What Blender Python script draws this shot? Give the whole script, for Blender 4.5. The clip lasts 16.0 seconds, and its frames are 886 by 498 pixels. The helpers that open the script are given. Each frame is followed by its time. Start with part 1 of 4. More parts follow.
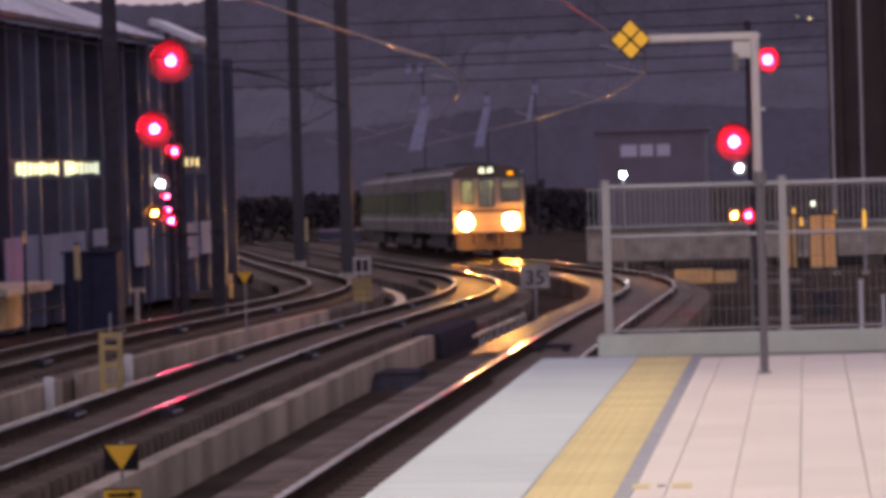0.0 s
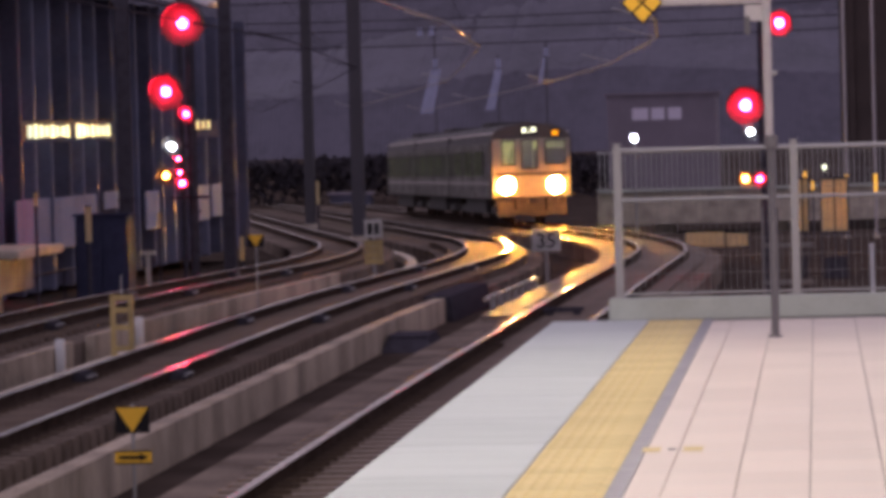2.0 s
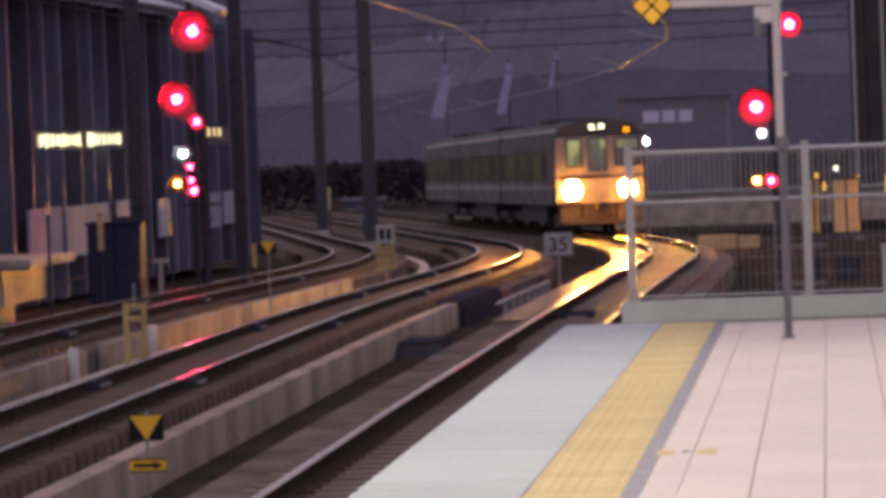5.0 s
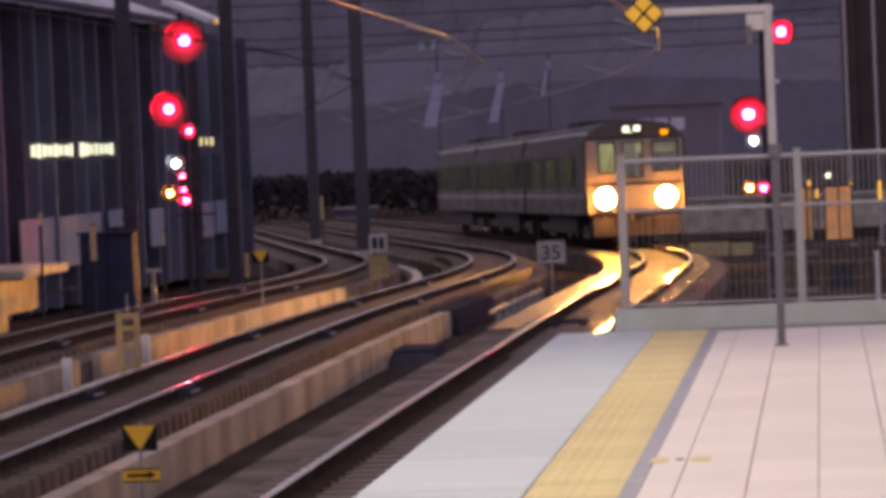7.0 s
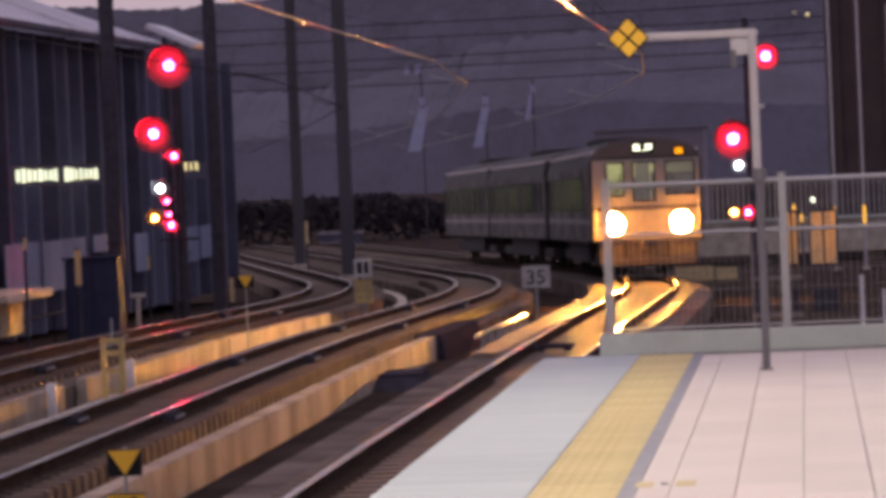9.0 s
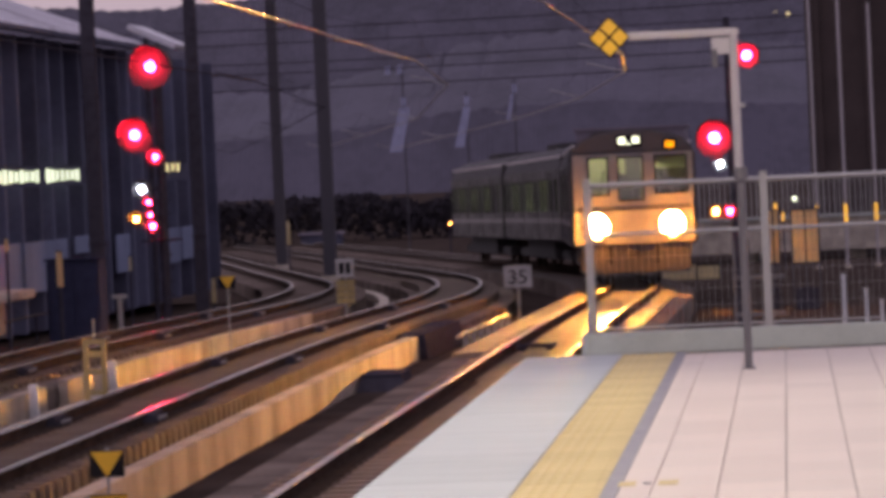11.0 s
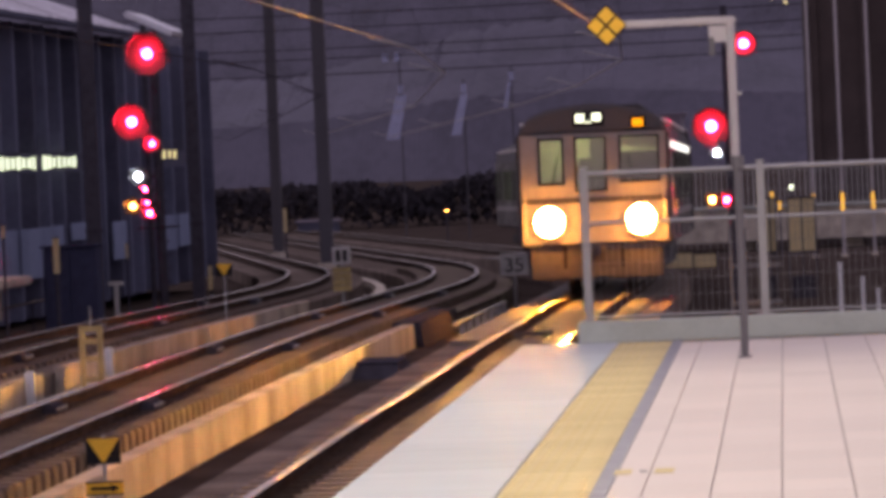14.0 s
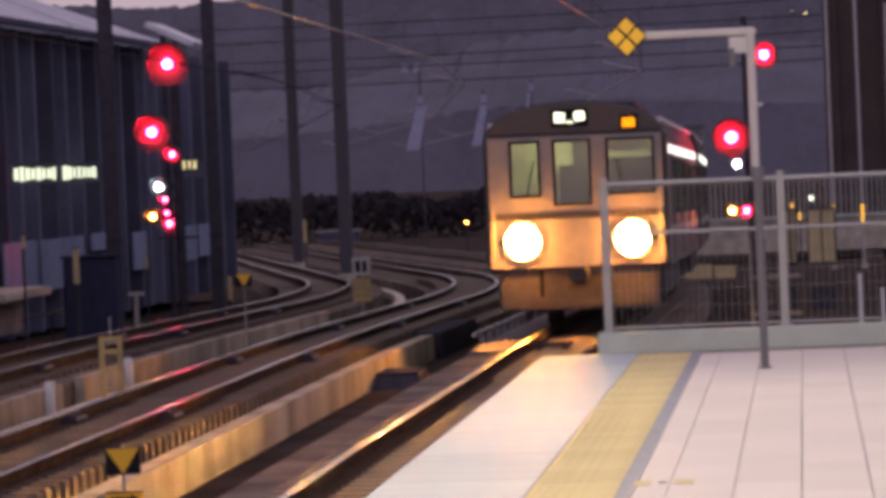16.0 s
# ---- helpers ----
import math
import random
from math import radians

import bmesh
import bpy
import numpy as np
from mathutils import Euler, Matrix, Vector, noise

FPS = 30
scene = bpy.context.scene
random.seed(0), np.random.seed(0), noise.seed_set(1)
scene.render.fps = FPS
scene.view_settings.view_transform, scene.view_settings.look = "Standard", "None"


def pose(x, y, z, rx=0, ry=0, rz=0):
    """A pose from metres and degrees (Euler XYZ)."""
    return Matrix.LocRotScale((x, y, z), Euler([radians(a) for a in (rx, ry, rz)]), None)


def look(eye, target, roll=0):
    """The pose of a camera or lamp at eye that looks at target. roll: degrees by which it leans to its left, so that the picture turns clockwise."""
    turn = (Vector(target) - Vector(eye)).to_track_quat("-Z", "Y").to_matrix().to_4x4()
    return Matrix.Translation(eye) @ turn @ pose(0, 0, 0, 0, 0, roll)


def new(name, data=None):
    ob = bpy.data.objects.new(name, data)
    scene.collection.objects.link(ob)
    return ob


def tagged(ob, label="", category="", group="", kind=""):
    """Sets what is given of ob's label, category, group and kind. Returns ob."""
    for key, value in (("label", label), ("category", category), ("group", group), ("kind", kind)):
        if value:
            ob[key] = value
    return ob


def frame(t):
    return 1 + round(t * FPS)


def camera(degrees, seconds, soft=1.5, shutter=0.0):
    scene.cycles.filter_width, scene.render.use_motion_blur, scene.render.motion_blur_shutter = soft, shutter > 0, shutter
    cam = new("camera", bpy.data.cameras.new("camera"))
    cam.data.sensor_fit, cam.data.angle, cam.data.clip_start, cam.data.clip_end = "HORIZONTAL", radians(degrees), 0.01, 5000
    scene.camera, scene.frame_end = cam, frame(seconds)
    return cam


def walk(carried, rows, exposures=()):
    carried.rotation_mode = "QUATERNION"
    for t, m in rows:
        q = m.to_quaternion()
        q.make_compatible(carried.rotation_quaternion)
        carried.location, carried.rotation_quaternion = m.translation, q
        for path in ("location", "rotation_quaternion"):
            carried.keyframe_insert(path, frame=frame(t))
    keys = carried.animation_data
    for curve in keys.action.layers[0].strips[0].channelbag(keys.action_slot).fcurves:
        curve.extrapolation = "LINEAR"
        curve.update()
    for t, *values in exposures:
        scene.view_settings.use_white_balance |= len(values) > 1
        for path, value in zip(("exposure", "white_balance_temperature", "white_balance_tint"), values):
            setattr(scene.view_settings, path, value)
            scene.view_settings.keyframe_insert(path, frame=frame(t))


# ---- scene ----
# ---------------------------------------------------------------- camera and its walk
# The platform top is z = 0, y runs along the platform towards the incoming train.
EYE = Vector((0.0, 0.0, 1.58))
cam = camera(11.5, 16.0, soft=4.6)
# seconds, turn to the right of the platform's line, tilt upwards, roll (degrees)
AIM = [
    (0.0, -4.735, -1.091, -1.620), (0.5, -4.781, -1.207, -1.474), (1.0, -4.820, -1.318, -1.443),
    (1.5, -4.851, -1.461, -1.466), (2.0, -4.893, -1.568, -1.533), (2.5, -4.951, -1.597, -1.626),
    (3.0, -5.032, -1.578, -1.738), (3.5, -5.093, -1.548, -1.852), (6.0, -4.954, -1.447, -2.291),
    (6.5, -4.937, -1.407, -2.354), (7.0, -4.952, -1.390, -2.354), (7.5, -4.936, -1.350, -2.372),
    (8.0, -4.864, -1.297, -2.392), (8.5, -4.806, -1.204, -2.401), (9.0, -4.741, -1.078, -2.391),
    (11.5, -4.428, -1.098, -2.655), (12.0, -4.378, -1.156, -2.714), (12.5, -4.355, -1.212, -2.634),
    (13.0, -4.375, -1.237, -2.493), (13.5, -4.396, -1.234, -2.474), (14.0, -4.467, -1.249, -2.452),
    (14.5, -4.568, -1.237, -2.466), (15.0, -4.667, -1.257, -2.489), (15.5, -4.738, -1.225, -2.451),
    (16.0, -4.719, -1.099, -2.391),
]


def aimed(yaw, pitch, roll):
    a, b = radians(yaw), radians(pitch)
    way = Vector((math.sin(a) * math.cos(b), math.cos(a) * math.cos(b), math.sin(b)))
    return look(EYE, EYE + way * 50, roll)


walk(cam, [(t, aimed(yaw, pitch, roll)) for t, yaw, pitch, roll in AIM])

# ---------------------------------------------------------------- dusk sky, platform lighting
world = bpy.data.worlds.new("dusk_sky")
scene.world = world
world.use_nodes = True
wn = world.node_tree.nodes
sky = wn.new("ShaderNodeTexSky")
sky.sky_type, sky.sun_disc = "NISHITA", False
sky.sun_elevation, sky.sun_rotation = radians(-0.5), radians(200)
sky.air_density, sky.dust_density, sky.ozone_density = 1.0, 2.0, 3.0
wn["Background"].inputs["Strength"].default_value = 2.9
veil = wn.new("ShaderNodeMix")  # thin violet cloud over the clear sky
veil.data_type = "RGBA"
veil.inputs["Factor"].default_value = 0.85
for socket in veil.inputs:
    if socket.identifier == "A_Color":
        world.node_tree.links.new(sky.outputs[0], socket)
    if socket.identifier == "B_Color":
        socket.default_value = (0.206, 0.163, 0.192, 1)
for socket in veil.outputs:
    if socket.identifier == "Result_Color":
        world.node_tree.links.new(socket, wn["Background"].inputs["Color"])


def platform_lamp(x, y, z, power, size_x, size_y):
    lamp = bpy.data.lights.new("platform_light", "AREA")
    lamp.shape, lamp.size, lamp.size_y = "RECTANGLE", size_x, size_y
    lamp.energy, lamp.color = power, (1.0, 0.90, 0.755)
    ob = new("platform_light", lamp)
    ob.matrix_basis = pose(x, y, z, 0, 0, 0)
    return ob


# tube lights under the platform roof, above and behind the view
for lamp_y in (4, 12, 20, 28):
    platform_lamp(-2.0, lamp_y, 4.7, 148, 0.3, 6.0)
    platform_lamp(2.2, lamp_y, 4.7, 77, 0.3, 6.0)

# ---------------------------------------------------------------- materials


def material(name, colour, rough=0.7, metal=0.0, var=0.25, scale=6.0, fine=60.0, bump=0.15, rough_var=0.15, coat=0.0, stretch=(1, 1, 1), spec=0.5):
    """A surface with variation at two scales, fine relief and uneven gloss."""
    m = bpy.data.materials.new(name)
    m.use_nodes = True
    n, ln = m.node_tree.nodes, m.node_tree.links
    b = n["Principled BSDF"]
    co = n.new("ShaderNodeTexCoord")
    mp = n.new("ShaderNodeMapping")
    mp.inputs["Scale"].default_value = stretch
    ln.new(co.outputs["Object"], mp.inputs["Vector"])
    big, small = n.new("ShaderNodeTexNoise"), n.new("ShaderNodeTexNoise")
    for node, s in ((big, scale), (small, fine)):
        node.inputs["Scale"].default_value = s
        node.inputs["Detail"].default_value = 5
        ln.new(mp.outputs[0], node.inputs["Vector"])
    info = n.new("ShaderNodeObjectInfo")
    add = n.new("ShaderNodeMath")
    add.operation = "MULTIPLY_ADD"
    ln.new(small.outputs["Fac"], add.inputs[0])
    add.inputs[1].default_value = 0.45
    ln.new(big.outputs["Fac"], add.inputs[2])
    per = n.new("ShaderNodeMath")
    per.operation = "MULTIPLY_ADD"
    ln.new(info.outputs["Random"], per.inputs[0])
    per.inputs[1].default_value = 0.22
    ln.new(add.outputs[0], per.inputs[2])
    ramp = n.new("ShaderNodeValToRGB")
    c = Vector(colour)
    lo, hi = c * (1 - var), c * (1 + var * 0.8)
    ramp.color_ramp.elements[0].position, ramp.color_ramp.elements[1].position = 0.55, 1.05
    ramp.color_ramp.elements[0].color = (*lo, 1)
    ramp.color_ramp.elements[1].color = (*[min(v, 0.9) for v in hi], 1)
    ln.new(per.outputs[0], ramp.inputs[0])
    ln.new(ramp.outputs[0], b.inputs["Base Color"])
    rg = n.new("ShaderNodeMapRange")
    rg.inputs["To Min"].default_value, rg.inputs["To Max"].default_value = max(0.03, rough - rough_var), min(1, rough + rough_var)
    rg.inputs["From Min"].default_value, rg.inputs["From Max"].default_value = 0.3, 0.7
    ln.new(big.outputs["Fac"], rg.inputs["Value"])
    ln.new(rg.outputs[0], b.inputs["Roughness"])
    b.inputs["Metallic"].default_value = metal
    b.inputs["Coat Weight"].default_value = coat
    b.inputs["Specular IOR Level"].default_value = spec
    if bump:
        bp = n.new("ShaderNodeBump")
        bp.inputs["Strength"].default_value, bp.inputs["Distance"].default_value = bump, 0.01
        ln.new(small.outputs["Fac"], bp.inputs["Height"])
        ln.new(bp.outputs[0], b.inputs["Normal"])
    return m


def glow(name, colour, strength):
    m = bpy.data.materials.new(name)
    m.use_nodes = True
    b = m.node_tree.nodes["Principled BSDF"]
    b.inputs["Base Color"].default_value = (*colour, 1)
    b.inputs["Emission Color"].default_value = (*colour, 1)
    b.inputs["Emission Strength"].default_value = strength
    return m


def glass(name, tint, gloss=0.12):
    m = bpy.data.materials.new(name)
    m.use_nodes = True
    n, ln = m.node_tree.nodes, m.node_tree.links
    n.remove(n["Principled BSDF"])
    tr, gl, mix = n.new("ShaderNodeBsdfTransparent"), n.new("ShaderNodeBsdfGlossy"), n.new("ShaderNodeMixShader")
    tr.inputs[0].default_value, gl.inputs["Roughness"].default_value = (*tint, 1), 0.04
    mix.inputs[0].default_value = gloss
    ln.new(tr.outputs[0], mix.inputs[1])
    ln.new(gl.outputs[0], mix.inputs[2])
    ln.new(mix.outputs[0], n["Material Output"].inputs["Surface"])
    return m


M_CONC = material("weathered_concrete", (0.44, 0.38, 0.31), 0.85, var=0.4, scale=1.6, fine=24, bump=0.3, spec=0.2)
M_WALL = material("stained_wall_concrete", (0.34, 0.28, 0.22), 0.85, var=0.5, scale=1.1, fine=20, bump=0.3, spec=0.1, stretch=(1, 1, 0.35))
M_BED = material("stained_bed_concrete", (0.165, 0.132, 0.112), 0.8, var=0.55, scale=0.8, fine=18, bump=0.3, spec=0.0)
M_WET = material("damp_smooth_concrete", (0.14, 0.115, 0.095), 0.6, var=0.5, scale=1.2, fine=20, bump=0.25, rough_var=0.2, spec=0.06)
M_KERB = material("pale_kerb_concrete", (0.40, 0.42, 0.38), 0.8, var=0.15, scale=3, fine=40)
M_EDGE = material("white_edge_slab", (0.46, 0.485, 0.49), 0.72, var=0.09, scale=1.2, fine=70, bump=0.05, stretch=(0.6, 3, 1), spec=0.0005)
M_TILE = material("pinkish_floor_tile", (0.62, 0.535, 0.48), 0.5, var=0.1, scale=2, fine=80, bump=0.05, spec=0.06)
M_JOINT = material("dark_joint", (0.25, 0.21, 0.20), 0.9, var=0.2)
M_YELLOW = material("yellow_tactile", (0.58, 0.47, 0.25), 0.6, var=0.14, scale=4, fine=50, bump=0.1, spec=0.01)
M_STRIP = material("grey_strip", (0.24, 0.23, 0.25), 0.6, var=0.1)
M_RAIL = material("rusty_rail_side", (0.050, 0.036, 0.030), 0.9, 0.0, var=0.4, scale=3, fine=30, spec=0.0)
M_HEAD = material("polished_rail_head", (0.32, 0.265, 0.235), 0.20, 1.0, var=0.1, scale=0.6, fine=6, bump=0.0, rough_var=0.04)
M_SLEEPER = material("concrete_sleeper", (0.13, 0.10, 0.082), 0.8, var=0.35, scale=3, fine=30, spec=0.015)
# lighter, glossier sleeper copy so the platform track looks lit by headlamps
M_GLOSSY = material("glossier_concrete_sleeper", (0.18, 0.14, 0.115), 0.7, var=0.35, scale=3, fine=30, spec=0.12)
M_GROUND = material("dark_ballast", (0.052, 0.040, 0.034), 0.95, var=0.5, scale=0.6, fine=14, bump=0.6, spec=0.0)
M_GALV = material("galvanised_steel", (0.34, 0.33, 0.33), 0.45, 0.6, var=0.12, scale=5, fine=60)
M_WIRE = material("galvanised_wire", (0.24, 0.23, 0.23), 0.5, 0.5, var=0.1)
M_POLE = material("grey_painted_pole", (0.11, 0.10, 0.11), 0.5, 0.1, var=0.15)
M_POLE_UP = material("pale_painted_pole", (0.40, 0.36, 0.37), 0.45, 0.1, var=0.1)
M_MAST = material("dark_mast_steel", (0.055, 0.05, 0.062), 0.85, 0.0, var=0.3, spec=0.0)
M_BLACK = material("matt_black", (0.018, 0.017, 0.019), 0.8, var=0.2, spec=0.0)
M_SIGNY = material("sign_yellow", (0.75, 0.42, 0.02), 0.45, var=0.08)
M_WHITE = material("sign_white", (0.62, 0.62, 0.62), 0.5, var=0.1)
M_BOARD = material("weathered_white_board", (0.40, 0.38, 0.36), 0.6, var=0.3, scale=3, fine=25)
M_BROWNWALL = material("dark_brown_facade", (0.060, 0.046, 0.044), 0.9, var=0.3, scale=0.6, fine=8, spec=0.12)
# haze is put into this grey, matched to the far hills
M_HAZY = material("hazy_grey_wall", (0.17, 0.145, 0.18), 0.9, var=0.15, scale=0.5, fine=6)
M_FIN = material("blue_grey_fin", (0.14, 0.145, 0.21), 0.85, var=0.25, scale=0.6, fine=8, spec=0.05)
M_DARKWALL = material("dark_facade", (0.09, 0.09, 0.13), 0.95, var=0.3, scale=0.6, fine=8, spec=0.05)
M_PANEL = material("pale_facade_panel", (0.20, 0.225, 0.32), 0.8, var=0.2, scale=0.6, fine=8, spec=0.0)
M_ROOF = material("pale_metal_roof", (0.62, 0.60, 0.64), 0.5, 0.2, var=0.15, scale=0.5, fine=10)
M_HILL = material("hazy_wooded_hill", (0.036, 0.033, 0.044), 1.0, var=0.8, scale=0.06, fine=0.5, bump=0)
haze = M_HILL.node_tree.nodes["Principled BSDF"]  # far hills glow faintly violet to imitate dusk haze
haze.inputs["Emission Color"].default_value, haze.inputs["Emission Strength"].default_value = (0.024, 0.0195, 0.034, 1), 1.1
M_LEAF = material("dark_leaves", (0.040, 0.035, 0.042), 0.9, var=0.3, scale=0.8, fine=6, bump=0, spec=0.1)
M_PLATE = material("signal_plate", (0.09, 0.08, 0.08), 0.7, var=0.2)
M_BANNER = material("pale_banner", (0.30, 0.31, 0.45), 0.7, var=0.2, scale=1.5, fine=12)
M_FAR = material("distant_mast_grey", (0.055, 0.05, 0.06), 0.9, var=0.2)
M_NAVY = material("dark_blue_cabinet", (0.04, 0.042, 0.075), 0.95, var=0.2, spec=0.03)
M_STEEL = material("stainless_body", (0.075, 0.07, 0.068), 0.5, 0.7, var=0.1, scale=1.5, fine=60, bump=0.04)
# lightened so the lamp covers' glow shows on it as a halo
M_FACE = material("grey_cab_face", (0.24, 0.22, 0.21), 0.5, 0.1, var=0.15)
M_BROW = material("dark_cab_brow", (0.07, 0.06, 0.06), 0.5, 0.1, var=0.15)
M_SKIRT = material("underframe_grey", (0.075, 0.07, 0.07), 0.8, var=0.3, spec=0.1)
M_TRAINROOF = material("train_roof_grey", (0.055, 0.05, 0.052), 0.7, var=0.2, spec=0.2)
M_ROOF_GLINT = material("roof_edge_highlight", (0.75, 0.68, 0.66), 0.4, 0.3, var=0.1)
M_CABIN = material("cab_lining", (0.45, 0.44, 0.30), 0.8, var=0.1)
M_WOODY = material("sun_faded_yellow_steel", (0.40, 0.30, 0.12), 0.6, 0.1, var=0.3)
M_SHINY = material("bright_steel_tube", (0.55, 0.53, 0.52), 0.16, 1.0, var=0.1, bump=0.02, rough_var=0.05)
M_CLIP = material("rusty_clip", (0.07, 0.05, 0.04), 0.8, 0.0, var=0.3, spec=0.0)
M_COPPER = material("contact_wire", (0.30, 0.26, 0.23), 0.4, 1.0, var=0.1)
G_HEAD = glow("headlamp_glow", (1.0, 0.365, 0.075), 90000)


def lit_cover(name, colour, strength):
    """A clear lamp cover that lets the lamp behind shine through and glows itself."""
    m = bpy.data.materials.new(name)
    m.use_nodes = True
    n, ln = m.node_tree.nodes, m.node_tree.links
    n.remove(n["Principled BSDF"])
    tr, em, add = n.new("ShaderNodeBsdfTransparent"), n.new("ShaderNodeEmission"), n.new("ShaderNodeAddShader")
    em.inputs["Color"].default_value, em.inputs["Strength"].default_value = (*colour, 1), strength
    ln.new(tr.outputs[0], add.inputs[0])
    ln.new(em.outputs[0], add.inputs[1])
    ln.new(add.outputs[0], n["Material Output"].inputs["Surface"])
    return m


# added glow lights the cab face amber, standing in for headlamp glare
G_COVER = lit_cover("headlamp_cover", (1.0, 0.36, 0.05), 520)
G_RED = glow("signal_red_glow", (1.0, 0.010, 0.05), 420)
G_WHITE = glow("cold_white_glow", (0.75, 0.85, 1.0), 60)
G_ORANGE = glow("orange_glow", (1.0, 0.35, 0.06), 80)
G_GLINT = glow("amber_glint_glow", (1.0, 0.50, 0.06), 1.1)
G_HUT = glow("warm_window_glow", (1.0, 0.82, 0.38), 0.9)
G_LED = glow("led_white_glow", (0.95, 1.0, 0.72), 2.2)
G_DIM = glow("dim_window_glow", (0.55, 0.50, 0.62), 0.012)
G_LEDO = glow("led_orange_glow", (1.0, 0.36, 0.0), 1.6)
G_STRIP = glow("window_strip_glow", (1.0, 0.97, 0.88), 1.6)
G_WINDOW = glow("lit_window_glow", (0.92, 1.0, 0.70), 1.1)
G_TUBE = glow("interior_tube_glow", (1.0, 0.97, 0.80), 15.0)
G_CABTUBE = glow("cab_tube_glow", (1.0, 0.92, 0.5), 22.0)
GLASS = glass("clear_glass", (0.8, 0.85, 0.8))



def sheet(name, colour):
    """A thin plastic sheet that lets about half of the light through, scattered."""
    m = material(name, colour, 0.6, var=0.25, scale=3, fine=30, bump=0.05)
    n, ln = m.node_tree.nodes, m.node_tree.links
    tl, mix = n.new("ShaderNodeBsdfTranslucent"), n.new("ShaderNodeMixShader")
    tl.inputs["Color"].default_value = (*colour, 1)
    mix.inputs[0].default_value = 0.55
    ln.new(n["Principled BSDF"].outputs[0], mix.inputs[1])
    ln.new(tl.outputs[0], mix.inputs[2])
    ln.new(mix.outputs[0], n["Material Output"].inputs["Surface"])
    return m


M_SHEET = sheet("beige_translucent_sheet", (0.70, 0.60, 0.38))

# ---------------------------------------------------------------- builders


def mesh_from(bm, name):
    me = bpy.data.meshes.new(name)
    bm.normal_update()
    bm.to_mesh(me)
    bm.free()
    return me


def part(name, bm, mat, parent=None, label="", m=None):
    ob = new(name, mesh_from(bm, name) if isinstance(bm, bmesh.types.BMesh) else bm)
    if not ob.data.materials:
        ob.data.materials.append(mat)
    if parent:
        ob.parent = parent
    if m is not None:
        ob.matrix_basis = m
    if label:
        ob["label"] = label
    return ob


def thing(name, label, category, group="", m=None, kind=""):
    ob = new(name)
    if m is not None:
        ob.matrix_basis = m
    return tagged(ob, label, category, group, kind)


def box(x0, x1, y0, y1, z0, z1, bevel=0.0, bm=None):
    own = bmesh.new()
    bmesh.ops.create_cube(own, size=1.0, matrix=Matrix.Translation(((x0 + x1) / 2, (y0 + y1) / 2, (z0 + z1) / 2)) @ Matrix.Diagonal((abs(x1 - x0), abs(y1 - y0), abs(z1 - z0), 1)))
    if bevel:
        bmesh.ops.bevel(own, geom=list(own.edges), offset=bevel, segments=2, affect="EDGES", clamp_overlap=True)
    if bm is None:
        return own
    join(bm, own)
    return bm


def join(bm, other, m=None):
    me = bpy.data.meshes.new("joined")
    if m is not None:
        other.transform(m)
    other.to_mesh(me)
    other.free()
    bm.from_mesh(me)
    bpy.data.meshes.remove(me)


def rod(a, b, r, bm=None, r2=None, seg=10):
    a, b = Vector(a), Vector(b)
    own = bmesh.new()
    d = b - a
    m = Matrix.Translation((a + b) / 2) @ d.to_track_quat("Z", "Y").to_matrix().to_4x4()
    bmesh.ops.create_cone(own, cap_ends=True, segments=seg, radius1=r, radius2=r if r2 is None else r2, depth=d.length, matrix=m)
    if bm is None:
        return own
    join(bm, own)
    return bm


def dome(r, depth, seg=20, rings=5):
    """A lens cap bulging towards -y."""
    bm = bmesh.new()
    last = None
    for i in range(rings + 1):
        a = math.pi / 2 * i / rings
        rr, yy = r * math.cos(a), -depth * math.sin(a)
        if i == rings:
            tip = bm.verts.new((0, -depth, 0))
            for j in range(seg):
                bm.faces.new((last[j], last[(j + 1) % seg], tip))
            break
        ring = [bm.verts.new((rr * math.cos(2 * math.pi * j / seg), yy, rr * math.sin(2 * math.pi * j / seg))) for j in range(seg)]
        if last:
            for j in range(seg):
                bm.faces.new((last[j], last[(j + 1) % seg], ring[(j + 1) % seg], ring[j]))
        last = ring
    bmesh.ops.recalc_face_normals(bm, faces=bm.faces)
    return bm


def pierced(us, vs, holes, place, thick):
    """A wall of cells between the cuts us and vs, with a thickness, left open where a cell lies in a hole (u0, u1, v0, v1)."""
    bm = bmesh.new()
    us = sorted({round(u, 4) for u in (*us, *[h[k] for h in holes for k in (0, 1)])})
    vs = sorted({round(v, 4) for v in (*vs, *[h[k] for h in holes for k in (2, 3)])})
    grid = {}

    def v(i, j, k):
        if (i, j, k) not in grid:
            grid[i, j, k] = bm.verts.new(place(us[i], vs[j], k * thick))
        return grid[i, j, k]

    solid = {}
    for i in range(len(us) - 1):
        for j in range(len(vs) - 1):
            u, w = (us[i] + us[i + 1]) / 2, (vs[j] + vs[j + 1]) / 2
            solid[i, j] = not any(h[0] < u < h[1] and h[2] < w < h[3] for h in holes)
    for (i, j), full in solid.items():
        if not full:
            continue
        for k in (0, 1):
            bm.faces.new((v(i, j, k), v(i + 1, j, k), v(i + 1, j + 1, k), v(i, j + 1, k)))
        for di, dj, a, b in ((-1, 0, (i, j), (i, j + 1)), (1, 0, (i + 1, j), (i + 1, j + 1)), (0, -1, (i, j), (i + 1, j)), (0, 1, (i, j + 1), (i + 1, j + 1))):
            if not solid.get((i + di, j + dj), False):
                bm.faces.new((v(*a, 0), v(*b, 0), v(*b, 1), v(*a, 1)))
    bmesh.ops.recalc_face_normals(bm, faces=bm.faces)
    return bm


